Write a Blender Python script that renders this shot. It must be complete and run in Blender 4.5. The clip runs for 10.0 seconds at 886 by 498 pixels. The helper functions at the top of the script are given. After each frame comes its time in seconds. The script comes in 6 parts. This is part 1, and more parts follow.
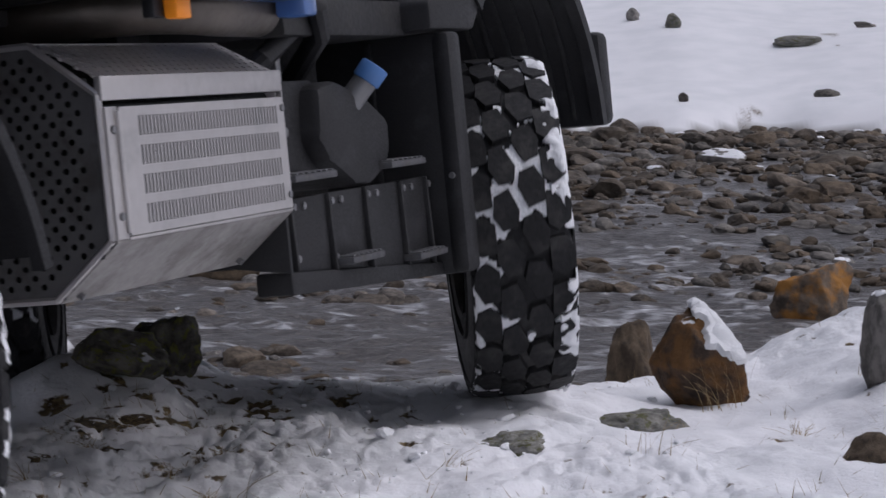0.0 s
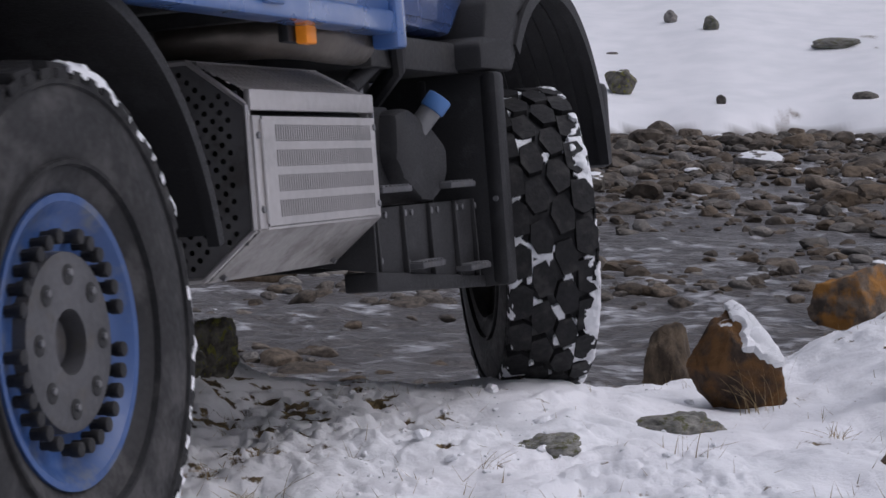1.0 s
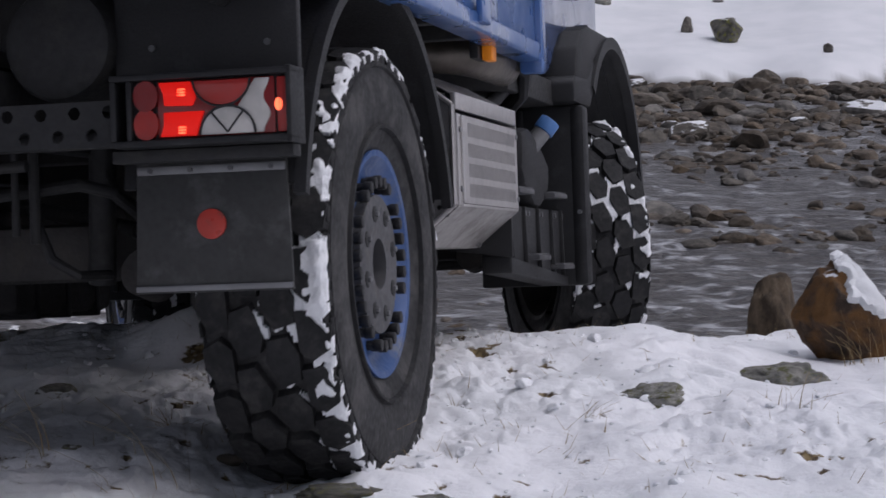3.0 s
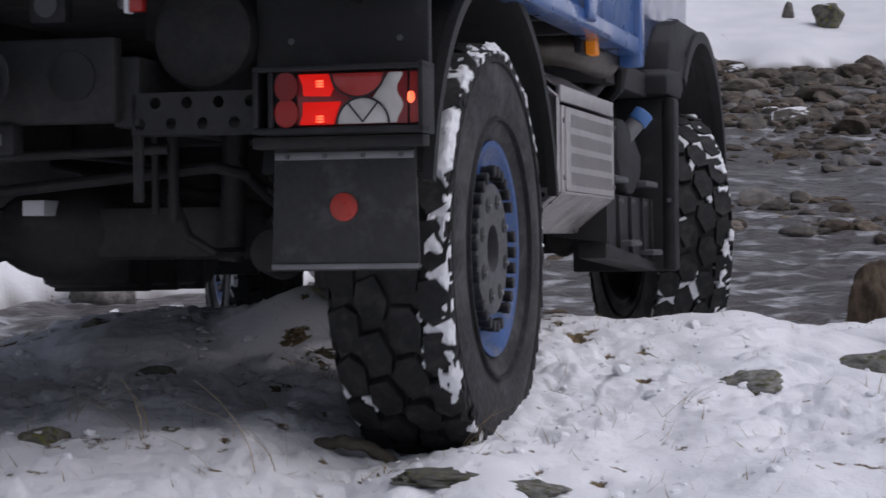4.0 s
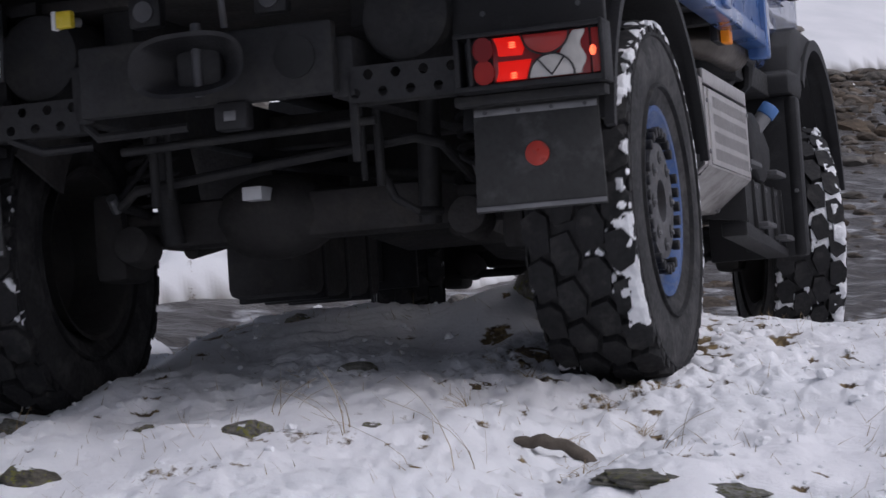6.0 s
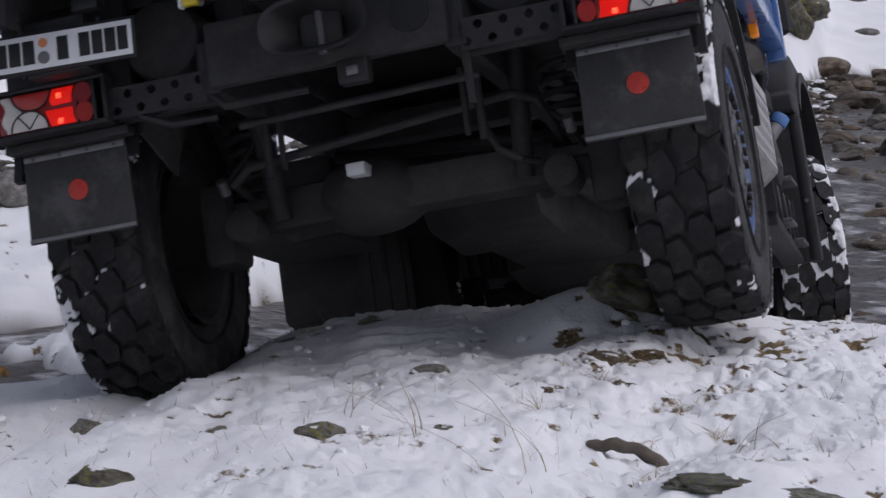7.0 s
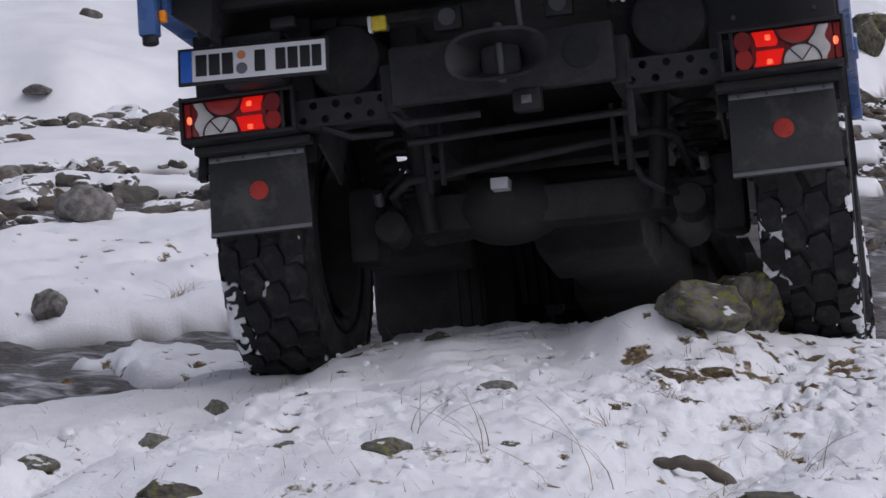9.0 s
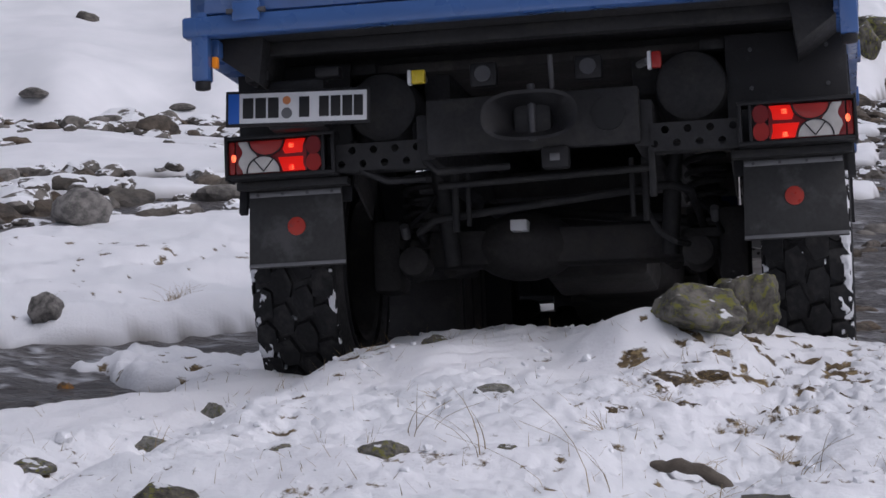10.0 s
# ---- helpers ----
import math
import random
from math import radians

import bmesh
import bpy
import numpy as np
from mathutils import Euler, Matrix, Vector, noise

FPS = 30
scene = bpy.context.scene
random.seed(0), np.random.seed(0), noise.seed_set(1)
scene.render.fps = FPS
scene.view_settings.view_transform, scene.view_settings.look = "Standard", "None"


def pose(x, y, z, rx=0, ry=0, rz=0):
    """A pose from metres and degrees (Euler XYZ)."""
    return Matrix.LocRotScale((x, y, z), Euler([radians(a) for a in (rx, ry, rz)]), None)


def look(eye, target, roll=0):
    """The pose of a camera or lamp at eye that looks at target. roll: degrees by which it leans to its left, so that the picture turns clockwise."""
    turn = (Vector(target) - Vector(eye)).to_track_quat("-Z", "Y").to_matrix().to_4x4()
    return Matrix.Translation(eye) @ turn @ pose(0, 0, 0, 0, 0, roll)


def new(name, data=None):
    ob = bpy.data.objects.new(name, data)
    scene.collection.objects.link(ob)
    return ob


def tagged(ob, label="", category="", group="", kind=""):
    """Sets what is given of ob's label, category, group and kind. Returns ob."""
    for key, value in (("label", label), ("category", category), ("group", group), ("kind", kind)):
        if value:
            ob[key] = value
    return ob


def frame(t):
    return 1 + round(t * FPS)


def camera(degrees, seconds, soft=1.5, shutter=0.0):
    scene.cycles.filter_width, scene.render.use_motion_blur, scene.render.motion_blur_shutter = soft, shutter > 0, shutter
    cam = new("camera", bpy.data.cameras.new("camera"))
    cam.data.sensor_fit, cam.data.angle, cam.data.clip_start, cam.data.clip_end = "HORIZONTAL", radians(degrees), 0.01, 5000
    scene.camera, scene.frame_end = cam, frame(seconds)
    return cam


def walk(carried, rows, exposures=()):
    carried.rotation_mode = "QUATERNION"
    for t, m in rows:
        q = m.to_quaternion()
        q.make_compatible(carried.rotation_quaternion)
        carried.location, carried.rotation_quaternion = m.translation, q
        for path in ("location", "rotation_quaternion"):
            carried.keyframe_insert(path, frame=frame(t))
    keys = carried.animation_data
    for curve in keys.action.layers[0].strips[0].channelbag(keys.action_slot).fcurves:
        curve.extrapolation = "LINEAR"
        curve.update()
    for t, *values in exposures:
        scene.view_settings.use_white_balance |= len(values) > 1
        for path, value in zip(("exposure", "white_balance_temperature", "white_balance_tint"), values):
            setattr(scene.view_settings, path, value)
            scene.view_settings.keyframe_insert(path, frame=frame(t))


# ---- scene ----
# camera on a tripod, panning to the left
cam = camera(23.0, 10.0, soft=1.5, shutter=0.4)
EYE_Z = 1.15
CAMERA_ROWS = [
    (0.0, pose(0, 0, EYE_Z, 83.28, -0.17, 1.67)),
    (0.5, pose(0, 0, EYE_Z, 83.44, -0.17, 2.46)),
    (1.0, pose(0, 0, EYE_Z, 83.33, -0.17, 2.65)),
    (1.5, pose(0, 0, EYE_Z, 83.18, -0.15, 3.05)),
    (2.0, pose(0, 0, EYE_Z, 82.86, -0.13, 3.53)),
    (3.5, pose(0, 0, EYE_Z, 81.69, -0.05, 6.57)),
    (4.0, pose(0, 0, EYE_Z, 81.58, -0.03, 7.97)),
    (4.5, pose(0, 0, EYE_Z, 81.54, -0.02, 9.95)),
    (5.0, pose(0, 0, EYE_Z, 81.55, 0.00, 11.34)),
    (6.5, pose(0, 0, EYE_Z, 81.57, 0.08, 14.24)),
    (7.0, pose(0, 0, EYE_Z, 81.63, 0.12, 15.24)),
    (7.5, pose(0, 0, EYE_Z, 81.78, 0.14, 16.33)),
    (8.0, pose(0, 0, EYE_Z, 81.92, 0.14, 16.94)),
    (8.5, pose(0, 0, EYE_Z, 81.97, 0.14, 17.02)),
    (9.0, pose(0, 0, EYE_Z, 82.06, 0.14, 17.04)),
    (9.5, pose(0, 0, EYE_Z, 82.12, 0.14, 17.04)),
    (10.0, pose(0, 0, EYE_Z, 82.14, 0.14, 16.95)),
]
walk(cam, CAMERA_ROWS, exposures=[(0.0, -0.3, 5950, 17), (10.0, -0.3, 5950, 17)])

# overcast winter daylight
world = bpy.data.worlds.new("overcast_sky")
scene.world = world
world.use_nodes = True
_wn = world.node_tree
_bg = _wn.nodes["Background"]
_sky = _wn.nodes.new("ShaderNodeTexSky")
_sky.sky_type = "NISHITA"
_sky.sun_disc = False
_sky.sun_elevation, _sky.sun_rotation = radians(48), radians(100)
_sky.dust_density, _sky.air_density = 6.0, 1.0
_hs = _wn.nodes.new("ShaderNodeHueSaturation")
_hs.inputs["Saturation"].default_value = 0.45
_wn.links.new(_sky.outputs[0], _hs.inputs["Color"])
_wn.links.new(_hs.outputs[0], _bg.inputs[0])
_bg.inputs[1].default_value = 0.075
_sun = bpy.data.lights.new("sun", "SUN")
_sun.energy, _sun.angle, _sun.color = 1.25, radians(60), (1.0, 0.98, 0.98)
sun = new("sun", _sun)
sun.matrix_world = look((5, 7.5, 16), (0, 5, 0))
# ---- shape of the land, as plain functions of x and y ----
# the land is laid out for a wider lens; this matrix stretches it along the line of sight to fit the camera's view
_away = Vector((-math.sin(radians(10)) * math.cos(radians(7.8)), math.cos(radians(10)) * math.cos(radians(7.8)), -math.sin(radians(7.8))))
_eye = Vector((0, 0, EYE_Z))
VIEW_STRETCH = Matrix.Translation(_eye) @ Matrix([[(1 if i == j else 0) + 0.2 * _away[i] * _away[j] for j in range(3)] for i in range(3)]).to_4x4() @ Matrix.Translation(-_eye)


def settled(ob):
    """Moves a thing from its laid-out place to where it fits the camera's view; its size stays."""
    ob.matrix_world = Matrix.Translation(VIEW_STRETCH @ ob.matrix_world.translation - ob.matrix_world.translation) @ ob.matrix_world
    return ob


def lattice_noise(x, y, seed):
    """Smooth gradient noise in two dimensions, about -0.7 to 0.7."""
    x, y = np.asarray(x, float), np.asarray(y, float)
    xi, yi = np.floor(x).astype(np.int64), np.floor(y).astype(np.int64)
    xf, yf = x - xi, y - yi

    def grad(ix, iy):
        h = (ix * 374761393 + iy * 668265263 + seed * 974711) & 0x7FFFFFFF
        h = ((h ^ (h >> 13)) * 1274126177) & 0x7FFFFFFF
        a = ((h ^ (h >> 16)) & 0xFFFF) / 65536 * 2 * np.pi
        return np.cos(a), np.sin(a)

    def corner(dx, dy):
        gx, gy = grad(xi + dx, yi + dy)
        return gx * (xf - dx) + gy * (yf - dy)

    u, v = xf * xf * xf * (xf * (xf * 6 - 15) + 10), yf * yf * yf * (yf * (yf * 6 - 15) + 10)
    a = corner(0, 0) * (1 - u) + corner(1, 0) * u
    b = corner(0, 1) * (1 - u) + corner(1, 1) * u
    return a * (1 - v) + b * v


def fbm(x, y, scale, octaves, seed, gain=0.5):
    total, amp = 0, 1.0
    for k in range(octaves):
        total = total + amp * lattice_noise(x / scale + 17.3 * k, y / scale - 9.1 * k, seed + k)
        amp, scale = amp * gain, scale / 2.03
    return total


def step(a, b, v):
    t = np.clip((v - a) / (b - a), 0, 1)
    return t * t * (3 - 2 * t)


def water_z(x, y):
    return -0.86 + 0.012 * np.maximum(np.hypot(x, y) - 12, 0)


PROFILE_S = (-50, 5.9, 6.35, 6.7, 7.0, 7.4, 7.8, 8.6, 9.3, 10.2, 11.2, 13, 16)
PROFILE_Z = (0.0, 0.0, 0.0, -0.06, -0.17, -0.40, -0.56, -0.61, -0.84, -1.08, -1.14, -1.15, -1.15)


CREST_X = (-3.5, -3.1, -2.9, -2.44, -2.2, -1.8, -1.6, -1.4, -0.9, -0.5, -0.2, 0.1, 0.35, 0.75, 1.2, 1.5, 1.9)
CREST_DZ = (-0.02, -0.05, -0.02, 0.05, 0.04, -0.05, -0.10, -0.10, -0.03, -0.07, -0.05, -0.02, -0.02, -0.05, -0.02, 0.10, 0.15)


def far_edge(x, y):
    """Distance of the far bank, by bearing (to the right is positive)."""
    b = np.degrees(np.arctan2(x, np.maximum(y, 0.01)))
    return np.interp(b, (-60, -33, -18, -8, 0, 14, 40), (24, 26, 27, 31, 35, 36, 40)) + 1.5 * lattice_noise(b / 4, b * 0 + 3, 5)


def bar_mask(x, y):
    """The low snow-covered bar beyond the little side channel."""
    d, b = np.hypot(x, y), np.degrees(np.arctan2(x, np.maximum(y, 0.01)))
    wob = 0.5 * lattice_noise(x / 1.1, y / 1.1, 11)
    back = np.interp(b, (-60, -33, -20, -14, -9), (14, 15.0, 17.0, 15, 11))
    front = np.interp(b, (-60, -33, -25, -18, -9), (10.2, 10.4, 10.7, 11.2, 11.5))
    return step(front + wob - 0.25, front + wob + 0.35, d) * (1 - step(back - 0.6 + wob, back + 0.5 + wob, d)) * (1 - step(-14, -9, b))


def land_z(x, y, detail=True):
    x, y = np.asarray(x, float), np.asarray(y, float)
    d = np.hypot(x, y)
    shift = np.where(x > 0.4, 0.62 * (x - 0.4), 0) + np.where(x < -1.2, 0.16 * (x + 1.2), 0) + np.where(x < -2.6, 0.6 * (x + 2.6), 0)
    shift = shift + 0.16 * lattice_noise(x / 0.9, y * 0 + 0.5, 21)
    s = np.minimum(y, d) - shift
    z = np.interp(s, PROFILE_S, PROFILE_Z)
    left = np.clip(-x - 1.3, 0, 6)
    fade = 1 - step(6.3, 9.5, s)
    z = z - fade * (0.085 * left + 0.022 * left ** 2)
    z = z + fade * 0.16 * step(1.5, 4.0, x) * step(4.5, 8.5, y)
    # wheel ruts, and the hump between them
    for cx, depth in ((-0.72, 0.05), (-2.58, 0.10)):
        line = cx - np.clip(4.6 - y, 0, 3) * 0.25
        z = z - depth * fade * np.exp(-((x - line) / 0.2) ** 2)
    z = z + 0.07 * fade * np.exp(-((x + 1.6) / 0.5) ** 2) * step(4.8, 5.9, y)
    z = z + fade * step(4.8, 5.9, y) * np.interp(x, CREST_X, CREST_DZ)
    z = z - 0.5 * step(-2.9, -3.7, x) * step(6.4, 7.6, s) * (1 - step(9, 12, s))
    z = np.maximum(z, -1.25)
    # bar, far bank and hillside
    z = z + bar_mask(x, y) * (np.maximum(-0.62 + 0.08 * fbm(x, y, 1.5, 4, 9, 0.6), z) - z)
    z = np.maximum(z, -1.0 + (0.27 + 0.06 * fbm(x, y, 0.16, 3, 12)) * step(1.0, 0.6, np.hypot((x + 4.2) / 0.85, (y - 8.55) / 0.55) + 0.4 * lattice_noise(x / 0.3, y / 0.3, 13)))
    # snowed-over shoals between the arms of the stream
    b = np.degrees(np.arctan2(x, np.maximum(y, 0.01)))
    shoal = step(-2.5, -5.0, b) * step(15.5, 18, d)
    z = np.maximum(z, water_z(x, y) - 3 * (1 - shoal) + 0.05 + 0.30 * fbm(x * 0.5, y, 2.2, 3, 14))
    z = z + fade * 0.12 * np.exp(-((x + 1.27) / 0.19) ** 2 - ((y - 5.98) / 0.2) ** 2)
    e = d - far_edge(x, y)
    bank = step(-1.0, 1.2, e) * (0.45 + 0.012 * np.maximum(d - 12, 0))
    z = z + bank + np.where(e > 0, 0.17 * e + 1.5 * step(15, 60, e), 0) * np.where(e > 150, 1 - 0.3 * step(150, 600, e), 1)
    z = z + np.where(e > 0, 1, 0) * step(0, 8, e) * (0.5 * fbm(x, y, 12, 3, 31) + 6 * step(60, 250, e) * fbm(x, y, 120, 3, 33))
    # behind the camera the meadow goes on
    if detail:
        near = 1 - step(14, 26, d)
        z = z + 0.10 * fade * lattice_noise(x / 1.5, y / 1.5, 41) + near * 0.055 * fbm(x, y, 0.45, 3, 43)
    return z


def trodden(x, y):
    """How churned the snow is, and the pattern of its clods: small values are the cracks between them."""
    churn = step(-0.08, 0.42, fbm(x, y, 1.1, 2, 51) + 0.35 * (np.exp(-((x + 0.72) / 0.45) ** 2) + np.exp(-((x + 2.5) / 0.5) ** 2) + 0.8 * np.exp(-((x + 1.65) / 0.6) ** 2)))
    wx, wy = x + 0.03 * lattice_noise(x / 0.12, y / 0.12, 52), y + 0.03 * lattice_noise(x / 0.12, y / 0.12, 58)
    return churn, np.abs(fbm(wx * 0.75, wy * 1.5, 0.085, 2, 53))


def snow_lumps(x, y):
    """Trodden, crumbly snow: finer relief that only the ground mesh carries."""
    d = np.hypot(x, y)
    near = 1 - step(12, 22, d)
    churn, cells = trodden(x, y)
    crumbs = step(0.03, 0.18, cells)
    dug = np.exp(-((x + 0.62) / 0.5) ** 4 - ((y - 5.5) / 0.5) ** 4) * step(-0.35, 0.2, fbm(x, y, 0.5, 2, 72))
    lumps = (churn + 2.2 * dug) * (0.013 * (crumbs - 0.6) + 0.010 * fbm(x * 0.7, y, 0.045, 3, 55, 0.6) + 0.014 * fbm(x, y, 0.2, 2, 56))
    print_lane = np.exp(-((x - 0.32 - 0.06 * (y - 5)) / 0.17) ** 4) + np.exp(-((x + 0.74) / 0.19) ** 4) + np.exp(-((x + 1.75 + 0.1 * (y - 5)) / 0.2) ** 4)
    tread = step(-0.3, 0.5, np.sin((y + 0.5 * np.abs(x - 0.32)) * 2 * np.pi / 0.115 + 2 * lattice_noise(x / 0.3, y / 0.3, 59)))
    lumps = lumps + 0.016 * print_lane * (tread - 0.6) * step(4.0, 4.6, y) * (1 - step(6.2, 6.8, y))
    near = near * step(2.6, 3.4, d) * step(0.5, 2.0, y)
    return near * (lumps + 0.010 * fbm(x, y, 0.25, 2, 57) + 0.004 * fbm(x * 0.6, y, 0.06, 2, 62) + 0.004 * fbm(x, y, 0.03, 1, 60))
# ---- materials ----
def material(name, base, rough=0.6, metal=0.0, vary=0.15, scale=8.0, bump=0.15, fine=60.0, dirt=None, dirt_amount=0.0, coat=0.0, spec=0.5):
    """A surface with broad and fine variation of tone and roughness, fine relief, and dirt or dust where wanted."""
    m = bpy.data.materials.new(name)
    m.use_nodes = True
    nt = m.node_tree
    b = nt.nodes["Principled BSDF"]
    b.inputs["Metallic"].default_value = metal
    b.inputs["Specular IOR Level"].default_value = spec
    b.inputs["Coat Weight"].default_value = coat
    tc = nt.nodes.new("ShaderNodeTexCoord")
    n1, n2 = nt.nodes.new("ShaderNodeTexNoise"), nt.nodes.new("ShaderNodeTexNoise")
    for n, s in ((n1, scale), (n2, fine)):
        n.inputs["Scale"].default_value, n.inputs["Detail"].default_value = s, 4
        nt.links.new(tc.outputs["Object"], n.inputs["Vector"])
    ramp = nt.nodes.new("ShaderNodeMapRange")
    ramp.inputs[1].default_value, ramp.inputs[2].default_value = 0.3, 0.7
    ramp.inputs[3].default_value, ramp.inputs[4].default_value = 1 - vary, 1 + vary
    nt.links.new(n1.outputs[0], ramp.inputs[0])
    mul = nt.nodes.new("ShaderNodeVectorMath")
    mul.operation = "SCALE"
    mul.inputs[0].default_value = base
    nt.links.new(ramp.outputs[0], mul.inputs["Scale"])
    col = mul.outputs[0]
    if dirt:
        thr = nt.nodes.new("ShaderNodeMapRange")
        thr.inputs[1].default_value, thr.inputs[2].default_value = 0.62 - 0.3 * dirt_amount, 0.72 - 0.2 * dirt_amount
        n3 = nt.nodes.new("ShaderNodeTexNoise")
        n3.inputs["Scale"].default_value, n3.inputs["Detail"].default_value, n3.inputs["Roughness"].default_value = scale * 1.7, 8, 0.65
        nt.links.new(tc.outputs["Object"], n3.inputs["Vector"])
        nt.links.new(n3.outputs[0], thr.inputs[0])
        mix = nt.nodes.new("ShaderNodeMix")
        mix.data_type = "RGBA"
        nt.links.new(thr.outputs[0], mix.inputs[0])
        nt.links.new(col, mix.inputs[6])
        mix.inputs[7].default_value = (*dirt, 1)
        col = mix.outputs[2]
    nt.links.new(col, b.inputs["Base Color"])
    rr = nt.nodes.new("ShaderNodeMapRange")
    rr.inputs[1].default_value, rr.inputs[2].default_value = 0.3, 0.7
    rr.inputs[3].default_value, rr.inputs[4].default_value = max(rough - 0.1, 0.03), min(rough + 0.12, 1)
    nt.links.new(n2.outputs[0], rr.inputs[0])
    nt.links.new(rr.outputs[0], b.inputs["Roughness"])
    if bump:
        bp = nt.nodes.new("ShaderNodeBump")
        bp.inputs["Strength"].default_value, bp.inputs["Distance"].default_value = bump, 0.01
        nt.links.new(n2.outputs[0], bp.inputs["Height"])
        nt.links.new(bp.outputs[0], b.inputs["Normal"])
    return m


def glowing(name, colour, strength):
    m = bpy.data.materials.new(name)
    m.use_nodes = True
    b = m.node_tree.nodes["Principled BSDF"]
    b.inputs["Base Color"].default_value = (*colour, 1)
    b.inputs["Roughness"].default_value = 0.3
    b.inputs["Specular IOR Level"].default_value = 0.25
    b.inputs["Emission Color"].default_value = (*colour, 1)
    b.inputs["Emission Strength"].default_value = strength
    return m


def ground_material():
    """Snow, with soil and withered turf where the mesh says that it shows through."""
    m = bpy.data.materials.new("snow_and_soil")
    m.use_nodes = True
    nt = m.node_tree
    b = nt.nodes["Principled BSDF"]
    L = nt.links.new
    geo = nt.nodes.new("ShaderNodeNewGeometry")

    def noise_at(scale, detail, rough=0.5):
        n = nt.nodes.new("ShaderNodeTexNoise")
        n.inputs["Scale"].default_value, n.inputs["Detail"].default_value, n.inputs["Roughness"].default_value = scale, detail, rough
        L(geo.outputs["Position"], n.inputs["Vector"])
        return n.outputs[0]

    def mixed(fac, a, c):
        x = nt.nodes.new("ShaderNodeMix")
        x.data_type = "RGBA"
        L(fac, x.inputs[0])
        for sock, v in ((x.inputs[6], a), (x.inputs[7], c)):
            if isinstance(v, tuple):
                sock.default_value = (*v, 1)
            else:
                L(v, sock)
        return x.outputs[2]

    def ranged(v, a, c, lo=0.0, hi=1.0):
        r = nt.nodes.new("ShaderNodeMapRange")
        L(v, r.inputs[0])
        for k, q in enumerate((a, c, lo, hi)):
            r.inputs[k + 1].default_value = q
        return r.outputs[0]

    snow = mixed(ranged(noise_at(1.3, 4), 0.35, 0.65), (0.78, 0.79, 0.81), (0.86, 0.86, 0.88))
    soil = mixed(ranged(noise_at(9, 6, 0.7), 0.4, 0.6), (0.055, 0.038, 0.022), (0.15, 0.11, 0.06))
    soil = mixed(ranged(noise_at(40, 4), 0.5, 0.62), soil, (0.24, 0.18, 0.09))
    bed = mixed(ranged(noise_at(5, 6, 0.7), 0.4, 0.6), (0.05, 0.042, 0.034), (0.13, 0.11, 0.085))
    at = nt.nodes.new("ShaderNodeAttribute")
    at.attribute_name = "bare"
    edge = nt.nodes.new("ShaderNodeMath")
    edge.operation = "ADD"
    L(at.outputs["Fac"], edge.inputs[0])
    L(ranged(noise_at(45, 6, 0.7), 0.3, 0.7, -0.34, 0.34), edge.inputs[1])
    bare = ranged(edge.outputs[0], 0.40, 0.68)
    wet = nt.nodes.new("ShaderNodeAttribute")
    wet.attribute_name = "bed"
    col = mixed(bare, snow, soil)
    col = mixed(wet.outputs["Fac"], col, bed)
    L(col, b.inputs["Base Color"])
    L(ranged(bare, 0, 1, 0.55, 0.9), b.inputs["Roughness"])
    b.inputs["Specular IOR Level"].default_value = 0.25
    b.inputs["Subsurface Weight"].default_value = 0.0
    bp = nt.nodes.new("ShaderNodeBump")
    bp.inputs["Strength"].default_value, bp.inputs["Distance"].default_value = 0.5, 0.012
    L(noise_at(55, 5, 0.6), bp.inputs["Height"])
    L(bp.outputs[0], b.inputs["Normal"])
    return m


